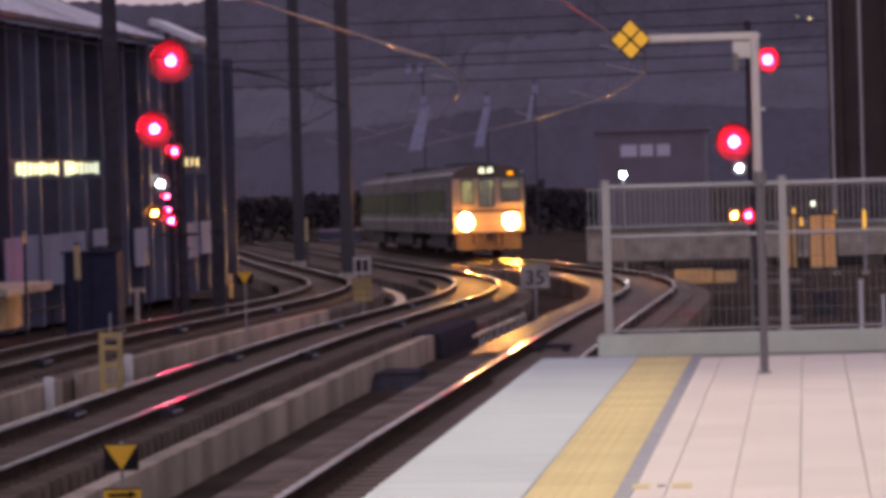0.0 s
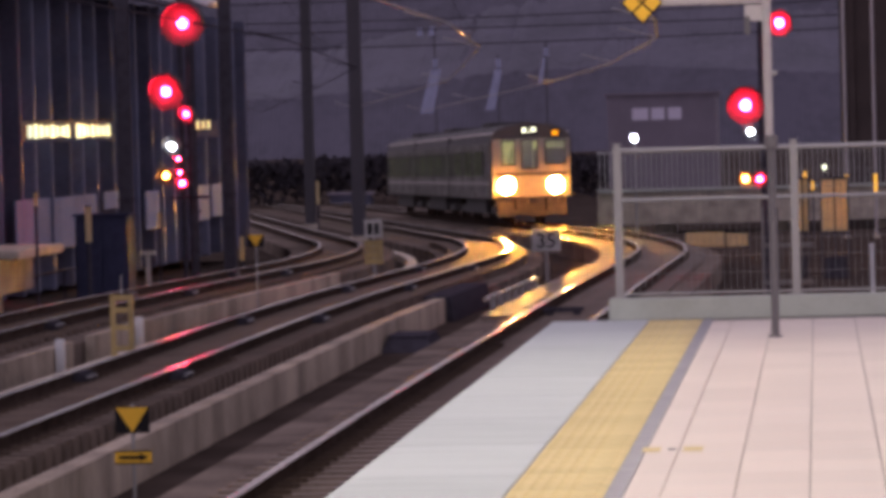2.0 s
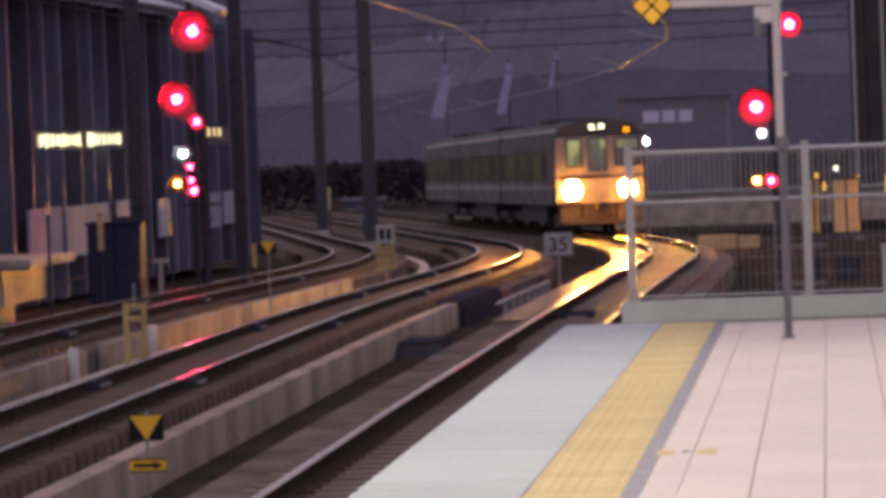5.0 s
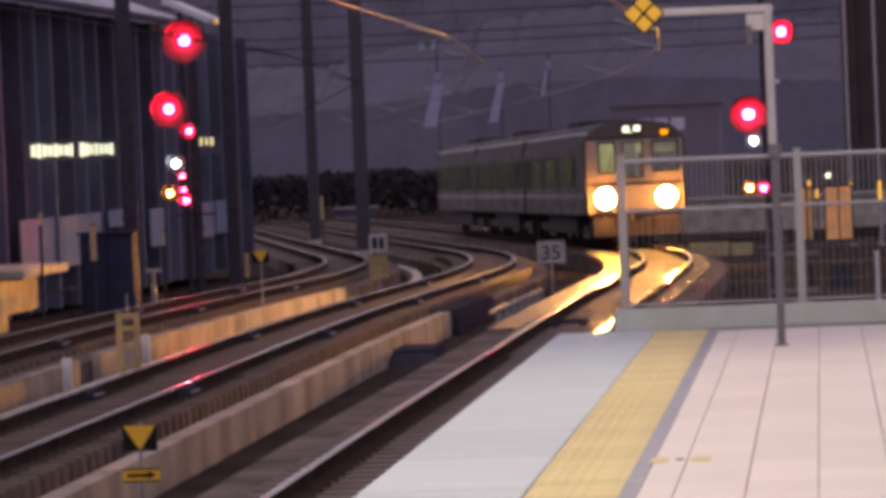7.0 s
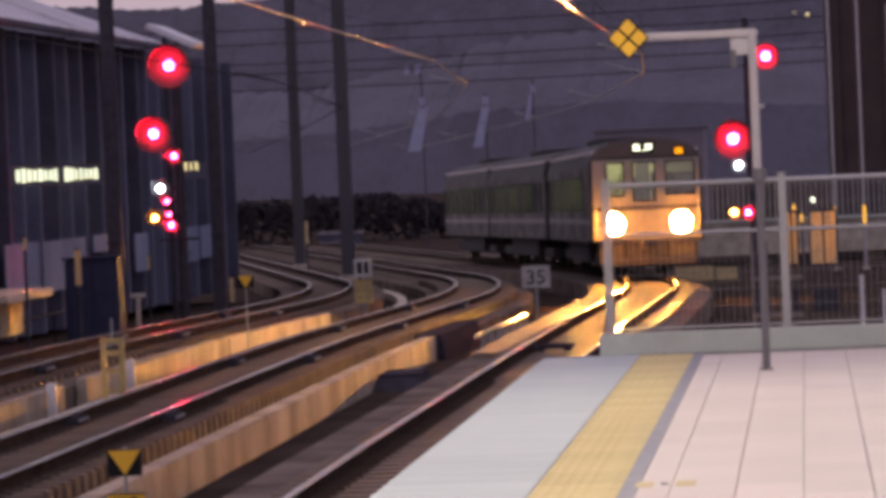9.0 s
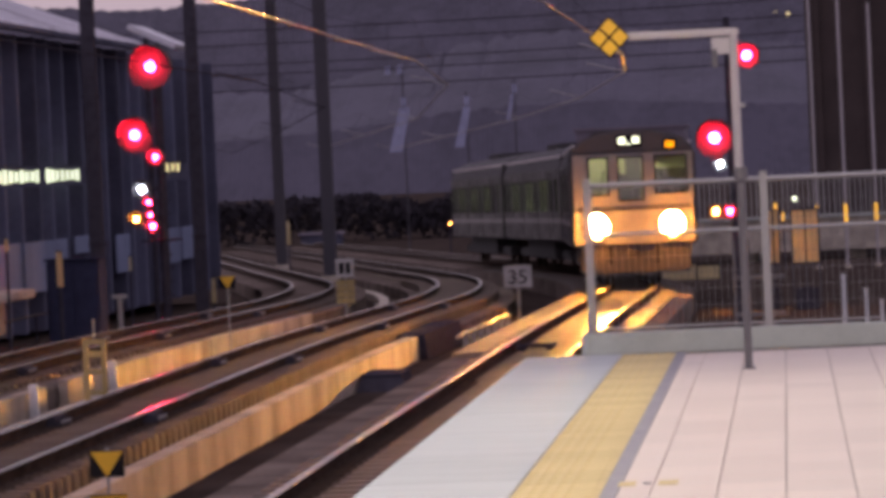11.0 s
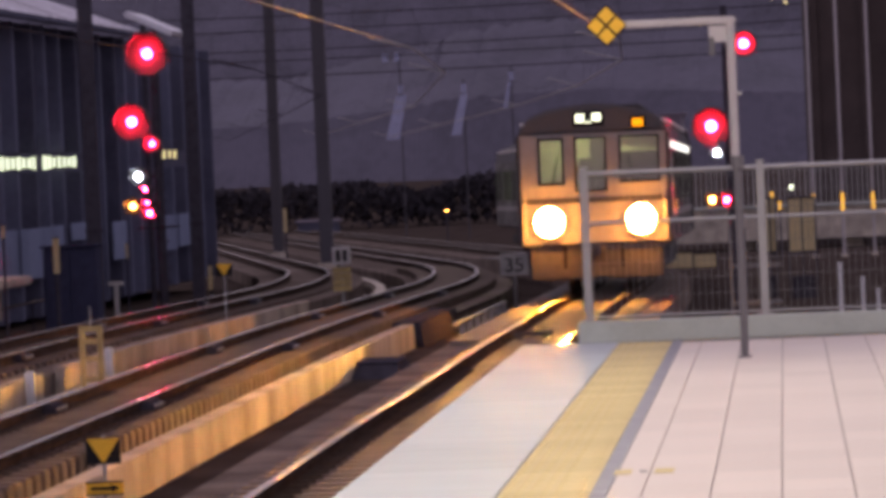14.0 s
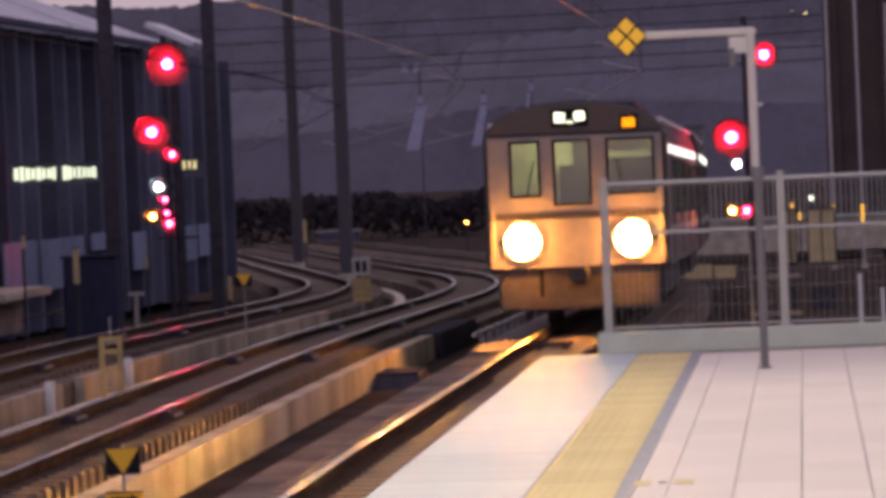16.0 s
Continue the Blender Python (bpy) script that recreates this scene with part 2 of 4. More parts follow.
# ---------------------------------------------------------------- the line of the tracks
LINE_X, BEND_Y, RADIUS, ARC = -3.65, 98.0, 236.0, 37.7


def rail_z(s):
    return -1.1 if s < 60 else -1.1 - 0.0093 * (s - 69) if s > 78 else -1.1 - 0.0093 * (s - 60) ** 2 / 36


def heading(s):
    """How far the line has turned to the left: straight, an arc, then straight again."""
    return min(max(s - BEND_Y, 0.0), ARC) / RADIUS


def on_line(s, o=0.0, z=0.0):
    """The place s metres along the line, o metres to its right and z above the rails."""
    a = heading(s)
    x, y = LINE_X - RADIUS * (1 - math.cos(a)), min(s, BEND_Y) + RADIUS * math.sin(a)
    rest = max(0.0, s - BEND_Y - ARC)
    return Vector((x - rest * math.sin(a) + o * math.cos(a), y + rest * math.cos(a) + o * math.sin(a), rail_z(s) + z))


def near_shift(s):
    """The platform track stands a little further off along the near platform."""
    return -0.16 * min(1.0, max(0.0, (67.0 - s) / 24.0))


def sweep(outline, s0, s1, step=2.0, closed=True, shift=None):
    bm = bmesh.new()
    n = max(1, round((s1 - s0) / step))
    rings = [[bm.verts.new(on_line(s0 + (s1 - s0) * i / n, o + (shift(s0 + (s1 - s0) * i / n) if shift else 0.0), z)) for o, z in outline] for i in range(n + 1)]
    k = len(outline)
    for a, b in zip(rings, rings[1:]):
        for j in range(k if closed else k - 1):
            bm.faces.new((a[j], a[(j + 1) % k], b[(j + 1) % k], b[j]))
    if closed:
        bm.faces.new(rings[0])
        bm.faces.new(rings[-1])
    bmesh.ops.recalc_face_normals(bm, faces=bm.faces)
    return bm


def along(s, o=0.0, z=0.0):
    return Matrix.Translation(on_line(s, o, z)) @ Matrix.Rotation(heading(s), 4, "Z")

# ---------------------------------------------------------------- ground and tracks


def build_ground():
    bm = bmesh.new()
    xs = [-1500, -300, -80, -30, -15, -8, 0, 8, 20, 80, 300, 1500]
    ys = [-200, -20, 0, 20, 40, 60, 66, 72, 78, 100, 130, 160, 200, 240, 300, 600, 3000]
    rows = [[bm.verts.new((x, y, rail_z(min(y, 300)) - 0.66)) for x in xs] for y in ys]
    for a, b in zip(rows, rows[1:]):
        for j in range(len(xs) - 1):
            bm.faces.new((a[j], a[j + 1], b[j + 1], b[j]))
    tagged(part("ground", bm, M_GROUND), "dark stained ballast ground below the track beds", "ground", kind="structure")


SLEEPER = mesh_from(box(-1.02, 1.02, -0.125, 0.125, -0.24, -0.155, 0.015), "sleeper")
SLEEPER.materials.append(M_SLEEPER)
GLOSSY = SLEEPER.copy()
GLOSSY.materials.clear()
GLOSSY.materials.append(M_GLOSSY)
BLOCK = mesh_from(box(-1.05, 1.02, -0.165, 0.165, -0.36, -0.14, 0.015), "sleeper")
BLOCK.materials.append(M_SLEEPER)
CLIP = mesh_from(box(-0.11, 0.11, -0.06, 0.06, 0.0, 0.045, 0.012), "rail_clip")
CLIP.materials.append(M_CLIP)


def build_track(name, o, s0, s1, left, right, word, top=-0.23, shift=None):
    """A concrete bed with two rails; the sleepers follow at the end of the file."""
    track = thing(name, word, "railway track", "railway tracks", kind="structure")
    part("track_bed", sweep([(o - left, top), (o + right, top), (o + right, -0.70), (o - left, -0.70)], s0, s1, shift=shift), M_BED, track)
    for side in (-0.565, 0.565):
        c = o + side
        foot = [(-0.075, -0.17), (0.075, -0.17), (0.075, -0.15), (0.014, -0.13), (0.014, -0.05), (0.038, -0.038), (0.038, -0.004), (-0.038, -0.004), (-0.038, -0.038), (-0.014, -0.05), (-0.014, -0.13), (-0.075, -0.15)]
        rail = part("rail", sweep([(c + a, z) for a, z in foot], s0, s1, 1.5, shift=shift), M_RAIL, track, "rusty steel rail with polished head")
        part("rail_head", sweep([(c - 0.034, 0.0), (c + 0.034, 0.0), (c + 0.038, -0.004), (c - 0.038, -0.004)], s0, s1, 1.5, shift=shift), M_HEAD, rail, "polished running surface")
    return track


def build_tracks():
    a = build_track("platform_track", 0.0, 5, 300, 1.55, 1.42, "rusty rails on concrete bed beside the platform edge", shift=near_shift)
    b = build_track("middle_track", -4.4, 5, 300, 1.35, 1.45, "rusty rails on raised concrete bed with sleepers", -0.33)
    c = build_track("outer_track", -8.4, 5, 300, 1.4, 1.5, "dark rusty rails on low concrete bed")
    # low edge walls of the raised beds
    part("edge_wall", sweep([(-3.15, -0.23), (-2.93, -0.23), (-2.93, -0.72), (-3.13, -0.72)], 5, 77.0), M_WALL, b, "pale concrete edge wall lit by headlamps")
    for s0, s1 in ((30, 60.6), (62.4, 78.0), (78.3, 95.0)):
        part("edge_wall", sweep([(-6.88, -0.15), (-6.74, -0.15), (-6.74, -0.72), (-6.88, -0.72)], s0, s1), M_WALL, c)
    part("cable_trough", sweep([(-6.55, -0.45), (-6.3, -0.45), (-6.3, -0.7), (-6.55, -0.7)], 20, 140), M_CONC, c)
    # dark block fills the dark stretch past the edge wall
    part("trough_cover", sweep([(-3.35, -0.20), (-2.86, -0.20), (-2.80, -0.70), (-3.35, -0.70)], 77.4, 86.0), M_MAST, b, "dark low block beyond the edge wall's end")
    part("walkway_slab", sweep([(-1.50, -0.165), (-0.74, -0.165), (-0.74, -0.235), (-1.50, -0.235)], 66.4, 150), M_WET, a, "smooth damp concrete walkway slab")
    # dark joint covers clamped on the rails
    for s in (36.0, 50.4, 64.8, 79.2, 93.6):
        for side in (-0.565, 0.565):
            for track, o in ((b, -4.4), (c, -8.4)):
                joint = part("joint_cover", box(-0.11, 0.11, -0.42, 0.42, -0.165, -0.02, 0.04), M_MAST, track, "dark rail joint cover", along(s, o + side + 0.06, 0))
                for y in (-0.25, 0.0, 0.25):
                    part("bolt", rod((0.10, y, -0.08), (0.135, y, -0.08), 0.02, seg=8), M_GALV, joint)
    return a, b, c


# ---------------------------------------------------------------- platform
END_Y, EDGE_X = 35.4, -2.16
YELLOW_X, STRIP_X, PAVE_X = -1.37, -0.94, -0.86


def build_platform():
    p = thing("platform", "pale station platform with tiles and yellow tactile strip", "platform", kind="structure")
    bm = box(EDGE_X + 0.06, 9.0, -8, END_Y - 0.05, -1.9, -0.03)
    part("platform_body", bm, M_CONC, p)
    part("bedding", box(EDGE_X + 0.01, 9.0, -8, END_Y - 0.01, -0.03, -0.012), M_JOINT, p)
    part("near_paving", box(EDGE_X, 9.0, -8, 16.0, -0.012, 0.0), M_TILE, p)
    part("side_paving", box(1.242, 9.0, 16.004, END_Y, -0.012, 0.0), M_TILE, p)
    part("edge_lip", box(EDGE_X - 0.03, EDGE_X + 0.10, 16, END_Y, -0.16, -0.03, 0.01), M_CONC, p)
    part("grey_strip", box(STRIP_X + 0.002, PAVE_X - 0.002, 16.004, END_Y, -0.012, 0.0), M_STRIP, p, "dark grey paving strip")
    return p


def build_kerb_and_fence():
    kerb = part("fence_kerb", box(-1.70, 7.0, END_Y - 0.06, END_Y + 0.2, -0.01, 0.17, 0.012), M_KERB)
    tagged(kerb, "pale grey concrete kerb carrying the end fence", "kerb", kind="structure")
    y = END_Y + 0.06
    fence = thing("platform_fence", "galvanised wire mesh fence at the platform end", "fence", m=pose(0, y, 0.17))
    xs = [-1.61, -0.19, 1.23, 2.65]
    for x in xs:
        post = part("post", box(x - 0.033, x + 0.033, -0.03, 0.03, -0.01, 1.235, 0.012), M_GALV, fence)
        part("post_cap", box(x - 0.036, x + 0.036, -0.034, 0.034, 1.235, 1.25, 0.005), M_GALV, post)
        part("base_plate", box(x - 0.07, x + 0.07, -0.06, 0.06, -0.002, 0.012, 0.003), M_GALV, post)
    for x0, x1 in zip(xs, xs[1:]):
        part("top_rail", rod((x0 + 0.03, 0, 1.19), (x1 - 0.03, 0, 1.19), 0.021, seg=12), M_GALV, fence)
        part("mid_rail", rod((x0 + 0.03, 0, 0.79), (x1 - 0.03, 0, 0.79), 0.017, seg=12), M_GALV, fence)
        part("low_rail", rod((x0 + 0.03, 0, 0.035), (x1 - 0.03, 0, 0.035), 0.008, seg=8), M_GALV, fence)
        bm = bmesh.new()
        n = 27
        for i in range(1, n):
            x = x0 + (x1 - x0) * i / n
            rod((x, -0.012, 0.05), (x, -0.012, 1.19), 0.0019, bm, seg=5)
        for k in range(1, 9):
            rod((x0 + 0.03, -0.008, 0.06 + k * 0.135), (x1 - 0.03, -0.008, 0.06 + k * 0.135), 0.0019, bm, seg=5)
        tagged(part("wire_mesh", bm, M_WIRE, fence, "fine welded wire mesh"), kind="stuff")


def build_sign_pole():
    x, y = -0.333, 32.1
    pole = thing("sign_pole", "slim grey platform pole with pale arm and sign", "sign pole", m=pose(x, y, 0))
    part("shaft", rod((0, 0, 0), (0, 0, 1.42), 0.028, seg=16), M_POLE, pole, "dark grey lower shaft")
    part("foot", rod((0, 0, 0), (0, 0, 0.012), 0.05, seg=16), M_POLE, pole)
    part("upper_shaft", rod((-0.012, 0, 1.42), (-0.012, 0, 2.47), 0.032, seg=16), M_POLE_UP, pole, "pale upper shaft")
    part("collar", rod((0, 0, 1.38), (0, 0, 1.47), 0.05, seg=16), M_POLE, pole)
    part("arm", box(-0.80, 0.03, -0.025, 0.025, 2.43, 2.485, 0.012), M_POLE_UP, pole, "pale square arm")
    bm = box(-0.17, 0.0, -0.012, 0.012, 2.30, 2.42)
    part("bracket", bm, M_POLE_UP, pole)
    part("clamp", box(-0.17, -0.13, -0.05, 0.05, 2.20, 2.34, 0.01), M_POLE, pole)
    part("bolt", rod((0.02, 0, 1.92), (0.055, 0, 1.92), 0.014, seg=8), M_GALV, pole)
    m = Matrix.Translation((-0.91, -0.02, 2.455)) @ Matrix.Rotation(radians(45), 4, "Y")
    board = part("sign_board", box(-0.108, 0.108, -0.008, 0.008, -0.108, 0.108, 0.003), M_BLACK, pole, "black diamond board with four yellow squares", m)
    for i in (-1, 1):
        for k in (-1, 1):
            part("yellow_square", box(i * 0.053 - 0.045, i * 0.053 + 0.045, -0.014, -0.008, k * 0.053 - 0.045, k * 0.053 + 0.045, 0.002), M_SIGNY, board)


def build_track_sign(x, y, z, size, group, arrow):
    """A yellow triangle on a dark board upon a slim post, z its centre."""
    foot = rail_z(y) - 0.66
    sign = thing("trackside_sign", "yellow triangle on black board on slim post", "track sign", group, pose(x, y, foot))
    h = z - foot
    part("post", rod((0, 0, 0), (0, 0, h + size * 0.45), size * 0.055, seg=10), M_GALV, sign)
    part("board", box(-size / 2, size / 2, -0.035, -0.015, h - size * 0.38, h + size * 0.38, 0.004), M_BLACK, sign)
    bm = bmesh.new()
    a = [bm.verts.new((px * size, -0.042, h + pz * size)) for px, pz in ((-0.47, 0.36), (0.47, 0.36), (0.0, -0.36))]
    f = bm.faces.new(a)
    ext = bmesh.ops.extrude_face_region(bm, geom=[f])
    bmesh.ops.translate(bm, vec=(0, 0.006, 0), verts=[v for v in ext["geom"] if isinstance(v, bmesh.types.BMVert)])
    bmesh.ops.recalc_face_normals(bm, faces=bm.faces)
    part("triangle", bm, M_SIGNY, sign, "yellow downward triangle")
    if arrow:
        lo = h - size * 1.08
        plate = part("arrow_plate", box(-size * 0.54, size * 0.54, -0.035, -0.015, lo - size * 0.2, lo + size * 0.2, 0.006), M_SIGNY, sign, "yellow plate with black border and arrow")
        for z0, z1 in ((lo - size * 0.2, lo - size * 0.155), (lo + size * 0.155, lo + size * 0.2)):
            part("border", box(-size * 0.54, size * 0.54, -0.04, -0.036, z0, z1), M_BLACK, plate)
        part("arrow_shaft", box(-size * 0.4, size * 0.22, -0.042, -0.036, lo - size * 0.05, lo + size * 0.05), M_BLACK, plate)
        bm = bmesh.new()
        a = [bm.verts.new((px * size, -0.042, lo + pz * size)) for px, pz in ((0.2, 0.12), (0.44, 0.0), (0.2, -0.12))]
        f = bm.faces.new(a)
        ext = bmesh.ops.extrude_face_region(bm, geom=[f])
        bmesh.ops.translate(bm, vec=(0, 0.006, 0), verts=[v for v in ext["geom"] if isinstance(v, bmesh.types.BMVert)])
        bmesh.ops.recalc_face_normals(bm, faces=bm.faces)
        part("arrow_head", bm, M_BLACK, plate)


def head_plate(parent, x, z, r, mat, lens, word):
    """One round signal light: dark plate oversized to show a halo, hood and a bulging lens."""
    # plate is widened so its lit disc stands in for lens glare
    plate = part("backplate", rod((x, 0.0, z), (x, 0.05, z), r, seg=28), M_PLATE, parent, "dark round backplate, oversized to hold the lens's halo")
    bm = bmesh.new()
    k = 18
    for i in range(k):
        a0, a1 = [math.pi * (-0.05 + 1.1 * (i + j) / k) for j in (0, 1)]
        for rr in (r * 0.88, r * 0.92):
            vs = [bm.verts.new((x + rr * math.cos(a), yy, z + rr * math.sin(a))) for a, yy in ((a0, 0), (a1, 0), (a1, -0.2 - r * 0.2 * math.sin(max(a1, 0))), (a0, -0.2 - r * 0.2 * math.sin(max(a0, 0))))]
            bm.faces.new(vs)
    part("hood", bm, M_PLATE, plate)
    part("lens", dome(lens * 0.68, lens * 0.75), mat, plate, word, Matrix.Translation((x, -0.004, z)))


def build_left_signal():
    s, x0 = 97.0, -14.0
    foot = rail_z(s) - 0.66
    sig = thing("signal_mast", "dark railway signal mast showing red lights", "railway signal", "railway signals", pose(x0, s, foot))
    e = 1.58 - foot

    def at(dx, dz):
        return dx * s / 7785 - x0, e - dz * s / 7785

    part("mast", rod((0.12, 0.12, 0), (0.12, 0.12, 6.4), 0.075, seg=14), M_MAST, sig)
    for dx, dz, r, mat, lens, word in ((-1122, -200, 0.50, G_RED, 0.155, "lit red lens"), (-1155, -79, 0.42, G_RED, 0.14, "lit red lens"), (-1120, -38, 0.2, G_RED, 0.075, "small lit red lens"),
                                       (-1147, 19, 0.22, G_WHITE, 0.10, "lit cold white lens"), (-1136, 42, 0.12, G_RED, 0.05, "small lit red lens"), (-1159, 71, 0.2, G_ORANGE, 0.085, "lit orange lens"),
                                       (-1134, 66, 0.10, G_RED, 0.045, "small lit red lens"), (-1130, 85, 0.16, G_RED, 0.075, "lit red lens")):
        x, z = at(dx, dz)
        head_plate(sig, x, z, r, mat, lens, word)
        part("bracket", rod((0.12, 0.12, z), (x, 0.04, z), 0.03, seg=8), M_MAST, sig)
    part("platform_step", box(-0.35, 0.5, 0.0, 0.6, 2.2, 2.24), M_MAST, sig)
    for k in range(12):
        part("ladder_rung", rod((-0.02, 0.3, 0.4 + k * 0.3), (0.3, 0.3, 0.4 + k * 0.3), 0.012, seg=6), M_MAST, sig)


def build_right_signal():
    s, x0 = 90.0, -1.15
    foot = rail_z(s) - 0.66
    sig = thing("signal_mast", "slim railway signal mast with red lights beside the track", "railway signal", "railway signals", pose(x0, s, foot))
    e = 1.58 - foot
    part("mast", rod((0.05, 0.12, 0), (0.05, 0.12, 6.3), 0.07, seg=14), M_MAST, sig)
    for dx, dz, r, mat, lens, word in ((-61, -170, 0.27, G_RED, 0.12, "lit red lens"), (-124, -27, 0.40, G_RED, 0.15, "lit red lens"), (-116, 20, 0.16, G_WHITE, 0.085, "lit cold white lens"),
                                       (-127, 103, 0.16, G_ORANGE, 0.085, "lit orange lens"), (-102, 104, 0.16, G_RED, 0.075, "lit red lens")):
        x, z = dx * s / 7785 - x0, e - dz * s / 7785
        head_plate(sig, x, z, r, mat, lens, word)
        part("bracket", rod((0.05, 0.12, z), (x, 0.04, z), 0.03, seg=8), M_MAST, sig)


# ---------------------------------------------------------------- overhead line


def build_overhead():
    for o, stops in ((0.0, ((8, 0.15), (64, 0.2), (91, 0.39), (104, 0.03), (128, -0.3), (154, 0.4), (190, 0.6), (220, 0.6))),
                     (-4.4, ((8, 0.5), (52, 0.62), (89.5, 0.62), (108, 0.07), (148, 0.7), (176, 0.7), (205, 0.7))),
                     (-8.4, ((8, 0.2), (60, -0.2), (98, 0.3), (126, 0.6), (154, 0.6), (182, 0.6), (210, 0.6)))):
        line = thing("contact_wire", "copper contact wire with messenger wire over the track", "overhead wire", "overhead wires", kind="structure")
        for (s0, d0), (s1, d1) in zip(stops, stops[1:]):
            lo, hi = on_line(s0, o + d0, 5.02), on_line(s1, o + d1, 5.02)
            part("wire", rod(lo, hi, 0.017, seg=8), M_MAST if o < -6 else M_COPPER, line)
            up = Vector((0, 0, 0.85))
            for k in range(6):
                f0, f1 = k / 6, (k + 1) / 6
                sag0, sag1 = [Vector((0, 0, -2.2 * f * (1 - f))) for f in (f0, f1)]
                part("messenger", rod(lo.lerp(hi, f0) + up + sag0, lo.lerp(hi, f1) + up + sag1, 0.005, seg=5), M_MAST, line)
                if k:
                    part("dropper", rod(lo.lerp(hi, f0), lo.lerp(hi, f0) + up + sag0, 0.004, seg=5), M_MAST, line)
            part("steady_arm", rod(hi, hi + Vector((-0.9, 0, 0.25)), 0.016, seg=6), M_MAST if o < -6 else M_GALV, line)
    for x, y in ((-14.0, 88.5), (-13.85, 103.0), (-23.15, 200.0), (-16.75, 160.0)):
        foot = rail_z(y) - 0.66
        mast = thing("line_mast", "tall dark steel overhead line mast", "mast", "overhead line masts", pose(x, y, foot))
        paint = M_MAST if y < 120 else M_FAR
        w, h = (0.14, 9.5) if y < 120 else (0.23, 18.0)
        part("column", box(-w, w, -w, w, 0, h, 0.02), paint, mast)
        part("base", box(-0.35, 0.35, -0.35, 0.35, -0.05, 0.35, 0.03), M_CONC, mast)
        for z in (2.2, 5.2, 8.4):
            part("band", box(-w - 0.015, w + 0.015, -w - 0.015, w + 0.015, z, z + 0.08, 0.005), paint, mast)
        part("cap", box(-w - 0.03, w + 0.03, -w - 0.03, w + 0.03, h, h + 0.06, 0.01), paint, mast)


def build_span_wires():
    y, x0, x1 = 185.0, -40.0, 1.4
    foot = rail_z(y) - 0.66
    mast = thing("line_mast", "tall dark steel mast holding the cross wires", "mast", "overhead line masts", pose(x0, y, foot))
    part("column", box(-0.2, 0.2, -0.2, 0.2, 0, 13.0, 0.02), M_MAST, mast)
    part("base", box(-0.45, 0.45, -0.45, 0.45, -0.05, 0.35, 0.03), M_CONC, mast)
    for z, sag in ((5.35, 0.25), (5.9, 0.12), (6.55, 0.35), (7.2, 0.15), (7.95, 0.3)):
        wire = thing("cross_wire", "dark cross wire spanning the tracks", "overhead wire", "cross wires", kind="structure")
        n = 12
        pts = [Vector((x0 + (x1 - x0) * i / n, y, z - sag * 4 * (i / n) * (1 - i / n))) for i in range(n + 1)]
        bm = bmesh.new()
        for a, b in zip(pts, pts[1:]):
            rod(a, b, 0.028, bm, seg=6)
        part("wire", bm, M_MAST, wire)


